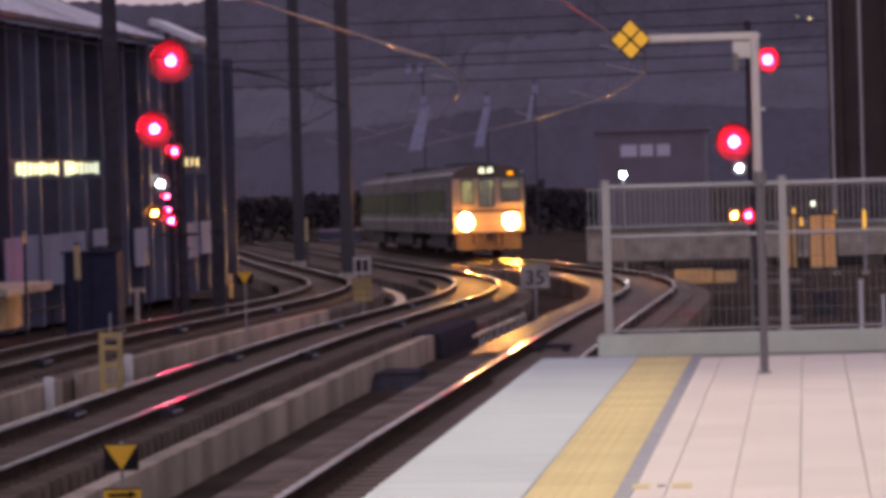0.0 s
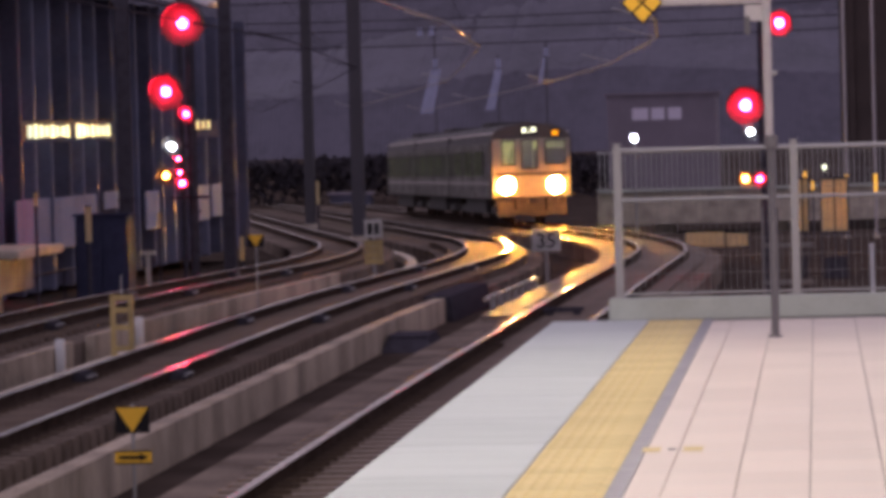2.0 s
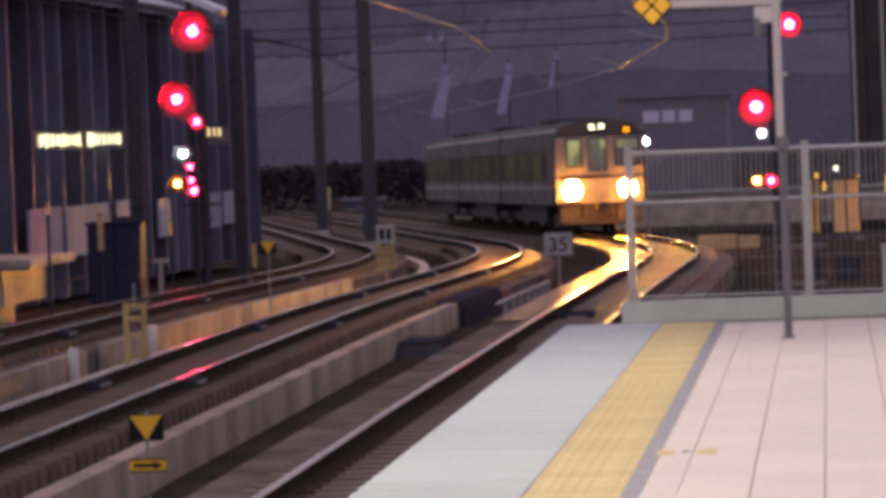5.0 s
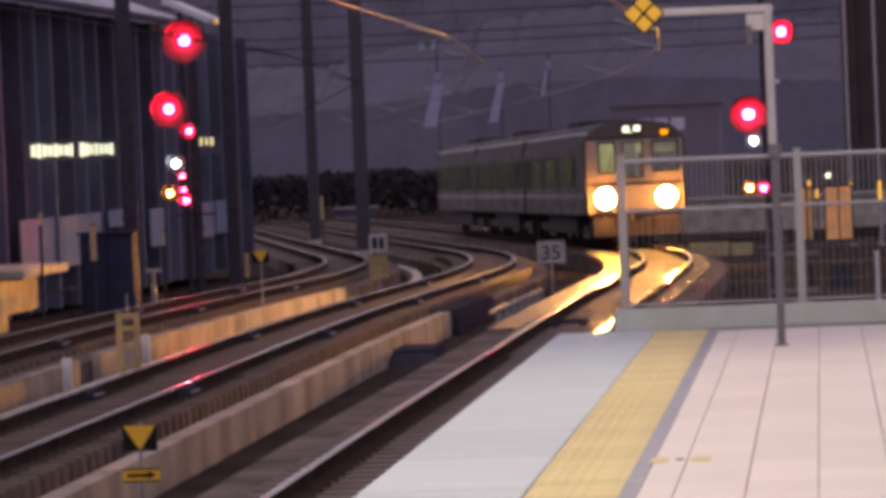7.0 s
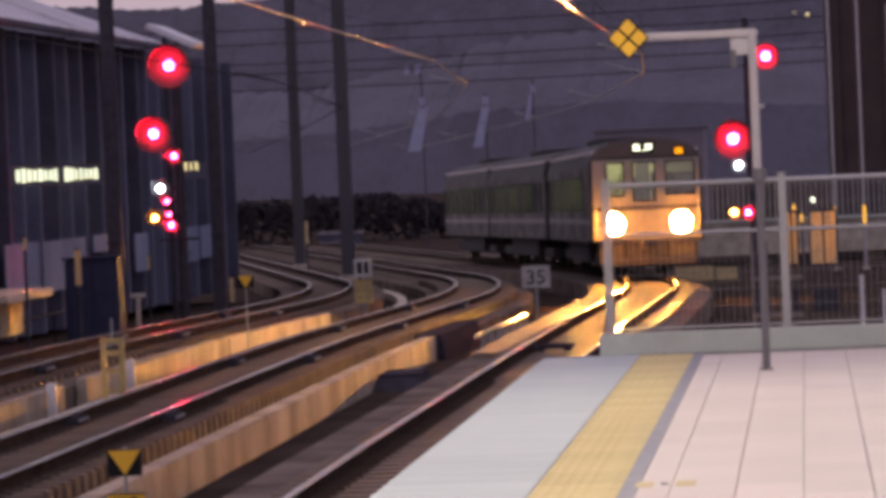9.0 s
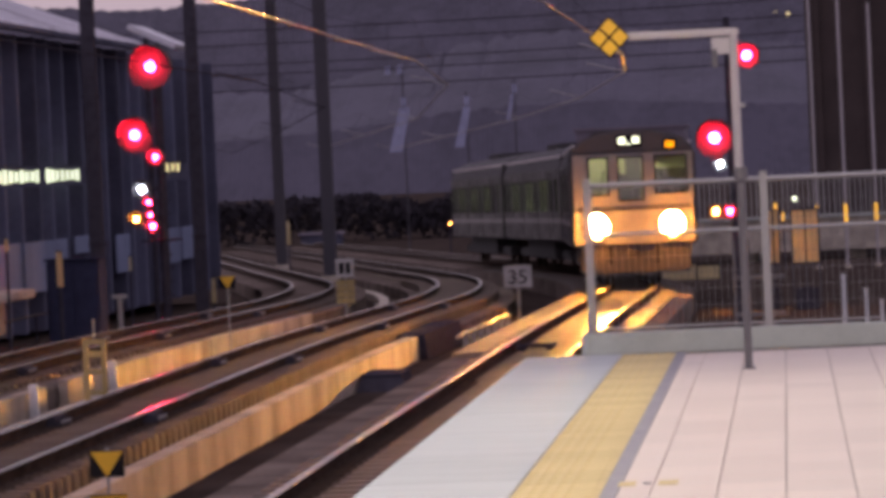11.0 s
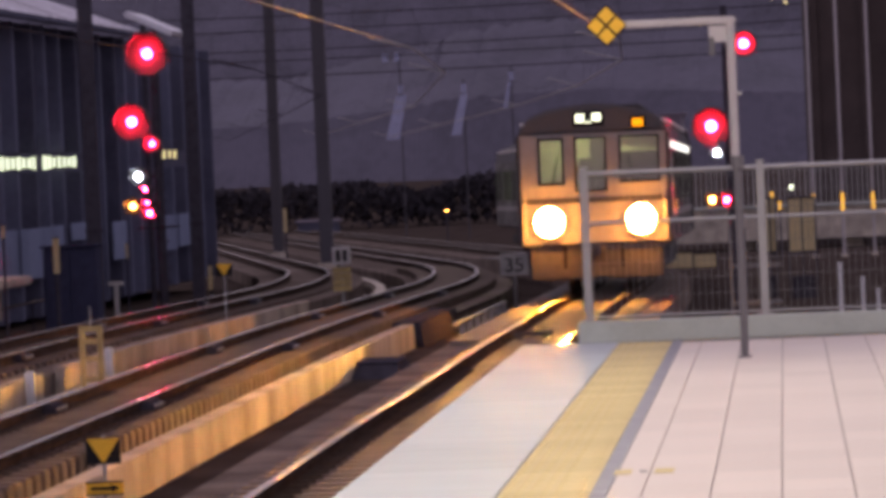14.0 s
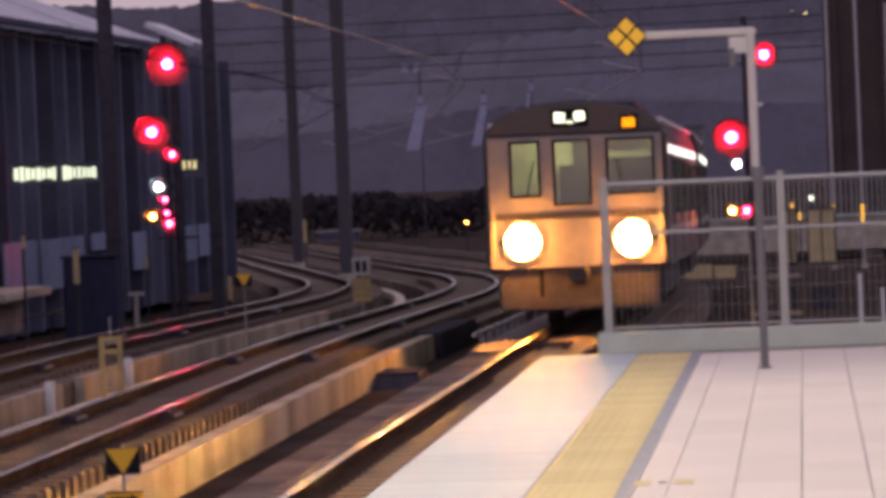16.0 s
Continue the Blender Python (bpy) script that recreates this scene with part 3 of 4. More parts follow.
# ---------------------------------------------------------------- surroundings


def build_left_building():
    b = thing("station_building", "long dark building with pale pitched roof and lit windows", "building", m=pose(-18.0, 62, -1.9))
    part("wall", box(-0.25, 0.0, 0, 75, 0, 7.0), M_DARKWALL, b)
    part("rear", box(-12, -0.25, 0, 75, 0, 6.6), M_DARKWALL, b)
    rng = random.Random(11)
    y = 37.6
    while y < 49.0:
        if not 43.0 < y < 43.8:
            h = rng.uniform(0.22, 0.34)
            part("window", box(0.004, 0.03, y, y + rng.uniform(0.3, 0.5), 3.66 - h / 2, 3.66 + h / 2), G_WINDOW, b, "small lit window")
        y += 0.74
    for y, w, z0, z1 in ((65.1, 0.4, 3.66, 3.95), (66.3, 0.35, 3.68, 3.95), (67.4, 0.4, 3.66, 4.0)):
        part("window", box(0.004, 0.03, y, y + w, z0, z1), G_HUT, b, "warm lit window")
    # upright fins above and below the window band, every third one a dark column
    # their depth is added to keep grazing headlamp light off the wall
    for k in range(34):
        yy = 2.0 + k * 2.15
        dark = k % 3 == 0
        for z0, z1 in (((0.0, 3.42), (3.90, 6.95)) if 36 < yy < 51 or 63.5 < yy < 70 else ((0.0, 6.95),)):
            part("column" if dark else "fin", box(0.0, 0.46 if dark else 0.40, yy - 0.13, yy + 0.13, z0, z1, 0.02), M_DARKWALL if dark else M_FIN, b)
    bm = bmesh.new()
    for x0, z0, x1, z1 in ((0.8, 7.1, -3.2, 8.6), (-3.2, 8.6, -12.5, 7.2)):
        for dz in (0.0, -0.14):
            bm.faces.new([bm.verts.new(v) for v in ((x0, -2, z0 + dz), (x1, -2, z1 + dz), (x1, 57, z1 + dz), (x0, 57, z0 + dz))])
    part("roof", bm, M_ROOF, b, "pale sheet metal pitched roof")
    for k in range(30):
        part("roof_seam", rod((0.8, -2 + k * 2, 7.12), (-3.2, -2 + k * 2, 8.62), 0.025, seg=5), M_ROOF, b)
    part("gutter", box(0.72, 0.92, -2, 57, 6.94, 7.09, 0.03), M_DARKWALL, b)
    for y0, y1, z0, z1 in ((33, 37.3, 0.98, 2.15), (37.7, 43.8, 0.95, 2.13), (45, 49, 1.71, 2.14), (51.7, 54, 1.05, 2.05), (60, 63.7, 1.05, 2.05), (64.2, 69, 1.1, 2.05)):
        part("panel", box(0.48, 0.54, y0, y1, z0, z1, 0.01), M_PANEL, b, "pale grey blue panel")
    r = thing("canopy", "small pale pitched canopy roof on slim legs", "canopy", m=pose(-14.75, 104, rail_z(104) - 0.66))
    part("roof", box(-0.62, 0.62, -1.2, 1.6, -0.07, 0.07, 0.02), M_ROOF, r, m=pose(0, 0, 7.0, 0, 25, 0))
    for yy in (-0.8, 1.2):
        part("leg", rod((-0.2, yy, 0), (-0.2, yy, 6.98), 0.06), M_MAST, r)


def build_concrete_stub():
    s = thing("platform_stub", "weathered concrete platform end on stub piers", "platform end", m=pose(-17.75, 86, rail_z(86) - 0.66))
    part("slab", box(-3.5, 2.35, -2.2, 3.0, 1.18, 1.36, 0.03), M_CONC, s)
    part("beam", box(-3.3, 1.75, -2.0, 2.8, 0.45, 1.18, 0.03), M_CONC, s)
    for x in (1.0, -0.6, -2.4):
        part("pier", box(x - 0.2, x + 0.2, -1.6, 2.2, 0.0, 0.5, 0.02), M_CONC, s)


def build_backdrop():
    for name, y, base, amp, x0, x1, seed in (("hill_far", 1500, 65, 3, -420, 260, 3), ("hill_near", 900, 20, 4, -260, 160, 8)):
        bm = bmesh.new()
        n = 420
        ridge, low, mid = [], [], []
        for i in range(n + 1):
            x = x0 + (x1 - x0) * i / n
            h = base + (9 if y > 1000 else 5) * min(1, max(0, (x / y + 0.125) / 0.05)) + amp * noise.noise((x * 0.011, seed, 0)) * 2 + amp * 0.25 * noise.noise((x * 0.07, seed, 4)) + (1.4 if y > 1000 else 1.0) * noise.noise((x * 0.35, seed, 7)) + 0.7 * noise.noise((x * 1.1, seed, 2))
            ridge.append(bm.verts.new((x, y + 60, h)))
            mid.append(bm.verts.new((x, y + 10 + 12 * noise.noise((x * 0.05, 9, seed)), h * 0.45)))
            low.append(bm.verts.new((x, y, -8)))
        for i in range(n):
            bm.faces.new((low[i], low[i + 1], mid[i + 1], mid[i]))
            bm.faces.new((mid[i], mid[i + 1], ridge[i + 1], ridge[i]))
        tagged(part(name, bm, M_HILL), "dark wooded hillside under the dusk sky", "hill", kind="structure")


def build_far_hedge():
    """A dark hedge of many small leaf clumps beyond the tracks, and a low shed before it."""
    rng = random.Random(5)
    verts, faces = [], []
    base = rail_z(300) - 0.8
    for _ in range(9000):
        x = rng.uniform(-66, -16)
        top = 3.4 + 0.9 * noise.noise((x * 0.16, 3.0, 0.0)) + 0.6 * noise.noise((x * 0.7, 8.0, 0.0))
        c = Vector((x, rng.uniform(332, 339), base + top * math.sqrt(rng.random())))
        k = len(verts)
        r = rng.uniform(0.10, 0.24)
        for _ in range(4):
            verts.append(c + Vector((rng.gauss(0, r), rng.gauss(0, r), rng.gauss(0, r))))
        faces += [(k, k + 1, k + 2), (k, k + 2, k + 3), (k, k + 1, k + 3)]
    me = bpy.data.meshes.new("hedge")
    me.from_pydata(verts, [], faces)
    tagged(part("hedge", me, M_LEAF), "dark leafy hedge far beyond the tracks", "hedge", kind="stuff")
    shed = thing("low_shed", "low dark shed with a pale flat roof", "shed", m=pose(-34.4, 322, base))
    part("wall", box(-1.4, 1.4, 0, 3, -0.1, 0.9), M_DARKWALL, shed)
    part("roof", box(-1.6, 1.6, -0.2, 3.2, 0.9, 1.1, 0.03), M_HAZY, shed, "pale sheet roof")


def build_far_lights():
    for x, y, z, s in ((2.9, 1527, 48.6, 0.9), (-1.5, 1529, 49.6, 0.45)):
        p = thing("hillside_lamp", "distant warm lamp on the dark hillside", "lamp", "hillside lamps", pose(x, y, z))
        part("post", rod((0, 0, -8), (0, 0, 0), 0.2, seg=8), M_MAST, p)
        part("head", dome(s * 0.6, s * 0.4), G_HUT, p, "lit warm lamp head")
    for x, y, z, mat, word in ((-15.38, 200, -1.09, G_ORANGE, "orange"),):
        foot = rail_z(y) - 0.66
        p = thing("dwarf_signal", "low dwarf signal with one small lit lens", "railway signal", "dwarf signals", pose(x, y, foot))
        h = z - foot
        part("post", rod((0, 0.05, 0), (0, 0.05, h), 0.04, seg=10), M_MAST, p)
        part("case", box(-0.13, 0.13, 0.0, 0.14, h - 0.2, h + 0.2, 0.02), M_MAST, p)
        part("lens", dome(0.032, 0.02), mat, p, "small lit %s lens" % word, pose(0, -0.004, h))
        part("base", box(-0.18, 0.18, -0.1, 0.2, -0.03, 0.08, 0.01), M_CONC, p)


def build_right_side():
    b = thing("dark_building", "tall dark windowless building behind the fence", "building", m=pose(3.05, 179, rail_z(179) - 0.66))
    part("wall", box(-2.0, 14, 0, 12, 0, 18), M_BROWNWALL, b)
    for x in (-1.6, 0.4, 2.4):
        part("rib", box(x - 0.12, x + 0.12, -0.14, 0.0, 0, 18), M_BROWNWALL, b)
    # glowing amber bands stand in for headlamp glints on the poles
    for x, y, h in ((0.97, 150, 9.5), (1.95, 150, 9.5), (3.0, 151, 9.0)):
        p = thing("slim_pole", "tall slim pale steel pole", "pole", "slim poles", pose(x, y, rail_z(y) - 0.66))
        part("shaft", rod((0, 0, 0), (0, 0, h), 0.05, seg=16), M_POLE_UP, p)
        part("glint_band", rod((0, 0, 1.56), (0, 0, 2.16), 0.054, seg=10), G_GLINT, p, "glowing amber band standing for a headlamp glint")
        part("foot", rod((0, 0, 0), (0, 0, 0.1), 0.12, seg=10), M_CONC, p)
    # short posts carry further glints built as glowing amber bands
    for x, z0, z1 in ((-0.43, -0.68, -0.22), (-0.175, -0.84, -0.54)):
        foot = rail_z(150) - 0.66
        p = thing("glint_post", "short post with a glowing amber glint band", "marker light", "marker lights", pose(x, 150, foot))
        part("post", rod((0, 0, 0), (0, 0, z0 - foot), 0.03, seg=8), M_MAST, p)
        part("glint_band", rod((0, 0, z0 - foot), (0, 0, z1 - foot), 0.045, seg=10), G_GLINT, p, "glowing amber band standing for a headlamp glint")
    foot = rail_z(160) - 0.66
    p = thing("yard_lamp", "small white lit lamp on a dark post", "lamp", m=pose(0.25, 160, foot))
    part("post", rod((0, 0, 0), (0, 0, -0.26 - foot), 0.03, seg=8), M_MAST, p)
    part("head", dome(0.09, 0.06), G_LED, p, "lit white lamp head", pose(0, -0.03, -0.2 - foot))
    # low bridge with a barred railing
    y = 170.0
    g = thing("road_bridge", "low concrete road bridge with barred railing", "bridge", m=pose(0, y, rail_z(y)))
    part("deck", box(-8.5, 8.0, 0, 6, -0.3, 0.95, 0.03), M_CONC, g)
    part("kerb", box(-8.5, 8.0, -0.15, 0.3, 0.95, 1.08, 0.03), M_KERB, g)
    for i in range(82):
        x = -8.4 + i * 0.2
        part("baluster", box(x - 0.022, x + 0.022, 0.05, 0.1, 1.08, 2.45), M_GALV, g)
    part("handrail", box(-8.5, 8.0, 0.03, 0.12, 2.45, 2.55, 0.01), M_GALV, g)
    for x in (-6.0, -1.6, 2.6, 6.6):
        part("pier", box(x - 0.35, x + 0.35, 1, 5, -0.8, -0.3, 0.05), M_CONC, g)
    far = thing("distant_building", "low distant building with dim lit windows", "building", m=pose(-10.8, 300, rail_z(300) - 0.7))
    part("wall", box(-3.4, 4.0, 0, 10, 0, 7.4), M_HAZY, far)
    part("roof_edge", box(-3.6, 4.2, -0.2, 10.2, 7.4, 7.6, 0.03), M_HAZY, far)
    for x, w in ((-1.7, 1.1), (-0.4, 0.9), (0.75, 0.9)):
        part("window", box(x, x + w, -0.03, 0.0, 5.75, 6.55), G_DIM, far, "dim lit window")
    lamp = thing("street_lamp", "small street lamp with cold white lit head", "street lamp", m=pose(-7.0, y - 0.4, rail_z(y) + 0.9))
    part("post", rod((0, 0, -1.6), (0, 0, 2.1), 0.04, seg=8), M_GALV, lamp)
    part("arm", rod((0, 0, 2.1), (0, -0.25, 2.2), 0.03, seg=8), M_GALV, lamp)
    part("head", dome(0.11, 0.09), G_WHITE, lamp, "lit white lamp head", pose(0, -0.25, 2.15))
    # cabinets built as translucent sheets so headlamps behind make them glow
    for x, y, w in ((0.36, 100.0, 0.31), (-0.36, 101.0, 0.13)):
        k = thing("cabinet_screen", "beige translucent screen standing in for a lit cabinet, on a dark stand", "screen", "plastic screens", pose(x, y, rail_z(y) - 0.66))
        for q in (-1, 1):
            part("sheet", box(q * w * 0.5 - w * 0.46, q * w * 0.5 + w * 0.46, 0.0, 0.012, 1.07, 2.27, 0.003), M_SHEET, k, "beige translucent sheet")
        for q in (-1, 0, 1):
            part("upright", box(q * w - 0.02, q * w + 0.02, -0.02, 0.03, -0.05, 2.3, 0.004), M_MAST, k)
        for z in (1.03, 2.28):
            part("rail", box(-w, w, -0.02, 0.03, z - 0.02, z + 0.02, 0.004), M_MAST, k)
        part("stand", box(-w + 0.05, w - 0.05, -0.25, 0.25, -0.05, 0.5, 0.02), M_MAST, k)
    for x, y, top in ((0.59, 50.0, 0.13), (0.84, 50.0, -0.04), (1.01, 50.0, -0.18)):
        foot = rail_z(y) - 0.66
        p = thing("marker_stake", "slim pale steel stake behind the fence", "stake", "stakes", pose(x, y, foot))
        part("shaft", rod((0, 0, 0), (0, 0, top - foot), 0.022, seg=8), M_WHITE, p)
        part("cap", rod((0, 0, top - foot), (0, 0, top - foot + 0.02), 0.027, seg=8), M_WHITE, p)
    foot = rail_z(37) - 0.66
    k = thing("access_ladder", "galvanised access ladder at the platform end", "ladder", m=pose(-0.41, 36.9, foot))
    for x in (-0.06, 0.06):
        part("rail", box(x - 0.014, x + 0.014, -0.02, 0.02, 0, 0.85 - foot, 0.004), M_POLE, k)
    for z in (0.22, 0.53):
        part("bar", box(-0.08, 0.36, -0.03, -0.018, z - foot - 0.02, z - foot + 0.02, 0.004), M_POLE, k)
    for z in (-1.4, -1.1, -0.8, -0.5, -0.2):
        part("rung", rod((-0.06, 0, z - foot), (0.06, 0, z - foot), 0.012, seg=6), M_WHITE, k)


def build_left_side_things():
    z = rail_z(88) - 0.66
    k = thing("relay_cabinet", "dark blue relay cabinet at a mast's foot", "cabinet", m=pose(-14.2, 86.6, z))
    part("body", box(-0.55, 0.5, 0, 0.8, 0.08, 1.95, 0.03), M_NAVY, k)
    part("lid", box(-0.6, 0.55, -0.06, 0.86, 1.95, 2.0, 0.015), M_NAVY, k)
    for x in (-0.5, 0.0):
        part("door", box(x + 0.01, x + 0.46, -0.03, 0.0, 0.15, 1.88, 0.01), M_NAVY, k)
    part("plinth", box(-0.6, 0.55, -0.05, 0.85, -0.05, 0.08), M_CONC, k)
    g = thing("guard_bar", "low pale steel guard bar on short posts", "guard rail", m=pose(-15.84, 88, rail_z(88) - 0.66))
    part("bar", rod((-0.05, 0, 0.74), (1.15, 0, 0.96), 0.025, seg=10), M_SHINY, g, "bright sloping top bar")
    for x in (0.05, 0.6, 1.1):
        part("post", rod((x, 0, -0.05), (x, 0, 0.74 + x * 0.19), 0.02, seg=8), M_MAST, g)
    p = thing("marker_post", "white T-shaped marker post by the track", "marker post", "marker posts", pose(-13.75, 89.5, rail_z(89.5) - 0.66))
    part("stem", box(-0.045, 0.045, -0.04, 0.04, 0, 1.10, 0.01), M_BOARD, p)
    part("crossbar", box(-0.16, 0.16, -0.045, 0.045, 1.10, 1.18, 0.01), M_BOARD, p)
    # slim posts; translucent strips stand in for headlamp glints on them
    for x, y, z0, z1, r in ((-14.21, 85, -0.45, 0.235, 0.06), (-15.23, 97, -0.27, 0.38, 0.045), (-15.11, 113, -0.35, 0.38, 0.04), (-20.75, 182, -1.43, -0.45, 0.06), (-15.06, 84, 0.30, 0.54, 0.035), (-15.23, 101, -0.54, -0.21, 0.03), (-14.18, 107.6, -1.55, -0.95, 0.045)):
        foot = rail_z(y) - 0.66
        p = thing("slim_post", "slim dark post with a translucent strip standing for a glint", "post", "reflector posts", pose(x, y, foot))
        part("stem", rod((0, 0, -0.02), (0, 0, z0 - foot), r * 0.7, seg=10), M_MAST, p)
        part("reflector", box(-r, r, -0.006, 0.006, z0 - foot, z1 - foot, 0.002), M_SHEET, p, "translucent strip standing in for a headlamp glint")
        part("cap", box(-r * 1.1, r * 1.1, -0.015, 0.015, z1 - foot, z1 - foot + 0.02, 0.003), M_MAST, p)
    for x, z0, z1, lean, w, extra in ((-22.7, 2.5, 5.1, 0.62, 0.40, True), (-18.95, 2.6, 5.0, 0.55, 0.28, False), (-16.1, 4.1, 5.6, 0.30, 0.12, False)):
        y = 260.0
        foot = rail_z(y) - 0.66
        p = thing("banner_mast", "pale leaning board on a tall dark mast", "banner", "pale boards", pose(x, y, foot))
        top = (7.6 if extra else z1 + 0.9) - foot
        part("mast", rod((0.25, 0.1, 0), (0.25, 0.1, top), 0.05, seg=8), M_FAR, p)
        bm = box(-w, w, 0, 0.05, z0 - foot, z1 - foot, 0.02)
        for v in bm.verts:
            f = (v.co.z + foot - z0) / (z1 - z0)
            v.co.x = v.co.x * (1.0 - 0.25 * f) + lean * (f - 0.5)
        part("board", bm, M_BANNER, p, "pale bluish leaning board")
        part("small_board", box(0.12, 0.42, 0, 0.05, z1 - foot + 0.1, z1 - foot + 0.6, 0.02), M_BANNER, p)
        if extra:
            for dx in (-0.75, -0.05):
                part("end_plate", box(dx, dx + 0.3, 0, 0.05, top - 0.5, top, 0.02), M_BANNER, p, "small pale plate")
            part("cross_arm", rod((-0.8, 0.12, top - 0.25), (0.3, 0.12, top - 0.25), 0.03, seg=8), M_FAR, p)


# ---------------------------------------------------------------- trackside things


def build_small_boards():
    y = 100.0
    s = thing("speed_board", "pale square speed board with dark figures on a post", "speed board", m=pose(-6.2, y, rail_z(y) - 0.66))
    part("post", rod((0, 0.03, 0), (0, 0.03, 0.75), 0.035), M_GALV, s)
    part("board", box(-0.32, 0.32, -0.02, 0.02, 0.77, 1.28, 0.01), M_BOARD, s)
    letters(s, "35", 0.46, (0, -0.026, 0.86))
    y = 101.0
    s = thing("speed_board", "pale speed board above stacked grey plates", "speed board", m=pose(-10.25, y, rail_z(y) - 0.66))
    part("post", rod((0, 0.03, 0), (0, 0.03, 1.5), 0.035), M_GALV, s)
    part("board", box(-0.21, 0.21, -0.02, 0.02, 1.16, 1.58, 0.01), M_BOARD, s)
    for x0, x1, z0, z1 in ((-0.13, -0.02, 1.24, 1.50), (0.03, 0.13, 1.24, 1.50)):
        part("figure_bar", box(x0, x1, -0.026, -0.021, z0, z1), M_BLACK, s, "dark unreadable figure")
    for k in range(4):
        part("plate", box(-0.21, 0.21, -0.02, 0.02, 0.56 + k * 0.14, 0.68 + k * 0.14, 0.006), M_WOODY, s)


def letters(parent, text, size, place):
    cu = bpy.data.curves.new("figures", "FONT")
    cu.body, cu.size, cu.align_x, cu.extrude = text, size, "CENTER", 0.004
    tmp = bpy.data.objects.new("figures", cu)
    scene.collection.objects.link(tmp)
    me = bpy.data.meshes.new_from_object(tmp.evaluated_get(bpy.context.evaluated_depsgraph_get()))
    bpy.data.objects.remove(tmp)
    ob = new("figures", me)
    me.materials.clear()
    me.materials.append(M_BLACK)
    ob.parent = parent
    ob.matrix_basis = Matrix.Translation(place) @ Matrix.Rotation(radians(90), 4, "X")


def build_beacon():
    y = 66.0
    f = thing("track_beacon", "dark train control beacon frame between the rails", "track beacon", m=pose(-3.86, y, rail_z(y) - 0.15))
    for x in (-0.26, 0.26):
        part("side_bar", box(x - 0.03, x + 0.03, -0.35, 0.35, 0.04, 0.10, 0.01), M_MAST, f)
    for yy in (-0.32, 0.0, 0.32):
        part("cross_bar", box(-0.23, 0.23, yy - 0.03, yy + 0.03, 0.045, 0.095, 0.01), M_MAST, f)
    for x in (-0.2, 0.2):
        part("foot", box(x - 0.05, x + 0.05, -0.05, 0.05, -0.012, 0.045), M_MAST, f)


def build_cable_frame():
    y = 62.5
    f = thing("cable_rack", "yellowed steel cable rack with two uprights and rungs", "cable rack", m=pose(-10.0, y, rail_z(y) - 0.60))
    for x in (-0.13, 0.13):
        part("upright", box(x - 0.035, x + 0.035, -0.04, 0.04, 0, 1.02, 0.006), M_WOODY, f)
    for z in (0.25, 0.55, 0.8, 0.98):
        part("rung", box(-0.1, 0.1, -0.03, 0.03, z - 0.035, z + 0.035, 0.005), M_WOODY, f)
    part("spike", rod((0.0, 0, 1.0), (0.0, 0, 1.3), 0.012), M_GALV, f)
    for yy in (66.0, 59.0):
        p = part("marker_post", box(-0.06, 0.06, -0.06, 0.06, 0, 0.62, 0.01), M_WHITE, m=pose(-10.3, yy, rail_z(yy) - 0.66))
        tagged(p, "short white concrete marker post by the wall", "marker post", "marker posts")


def build_conduit():
    c = thing("steel_conduit", "shiny steel conduit in short lengths beside the track", "conduit", kind="")
    for k in range(7):
        s0 = 76.0 + k * 1.95
        part("pipe", rod(on_line(s0, -2.15, -0.24), on_line(s0 + 1.85, -2.15, -0.24), 0.035, seg=12), M_SHINY, c)
        part("bracket", box(-0.05, 0.05, -0.04, 0.04, -0.70, -0.20, 0.005), M_GALV, c, m=along(s0 + 1.9, -2.15))


def build_low_barrier():
    # translucent sheets stand in for a low block lit by the headlamps
    b = thing("low_barrier", "low translucent sheets standing in for a lit block beside the track", "barrier", m=pose(-3.2, 138.0, rail_z(138) - 0.66, 0, 0, -4))
    for x0, x1, h in ((-1.0, 0.25, 0.52), (0.30, 1.0, 0.46)):
        part("sheet", box(x0, x1, 0.0, 0.015, 0.06, h, 0.003), M_SHEET, b)
    for x in (-1.0, 0.275, 1.0):
        part("post", box(x - 0.025, x + 0.025, -0.02, 0.04, -0.05, 0.56, 0.004), M_MAST, b)


def build_covers():
    for s, o in ((66.6, -2.55),):
        c = thing("cable_cover", "dark sloped cable cover between the tracks", "cable cover", "cable covers", along(s, o, -0.66))
        bm = bmesh.new()
        lo = [bm.verts.new(v) for v in ((-0.4, -1.0, 0), (0.4, -1.0, 0), (0.4, 1.0, 0), (-0.4, 1.0, 0))]
        hi = [bm.verts.new(v) for v in ((-0.3, -0.8, 0.22), (0.3, -0.8, 0.22), (0.3, 0.8, 0.22), (-0.3, 0.8, 0.22))]
        bm.faces.new(lo)
        bm.faces.new(hi)
        for i in range(4):
            bm.faces.new((lo[i], lo[(i + 1) % 4], hi[(i + 1) % 4], hi[i]))
        bmesh.ops.recalc_face_normals(bm, faces=bm.faces)
        part("lid", bm, M_MAST, c)
        part("lip", box(-0.32, 0.32, -0.82, 0.82, 0.22, 0.25, 0.01), M_MAST, c)

# ---------------------------------------------------------------- the train
CAR = 19.6


def outline(half, inset=0.0):
    pts = [(half - 0.04, 0.95), (half, 1.15), (half, 2.95), (half - 0.10, 3.22), (half - 0.30, 3.42), (half - 0.62, 3.56), (half - 1.05, 3.63), (0.0, 3.66)]
    pts = [(x - inset, z - inset * 0.5) for x, z in pts]
    return pts + [(-x, z) for x, z in reversed(pts[:-1])]


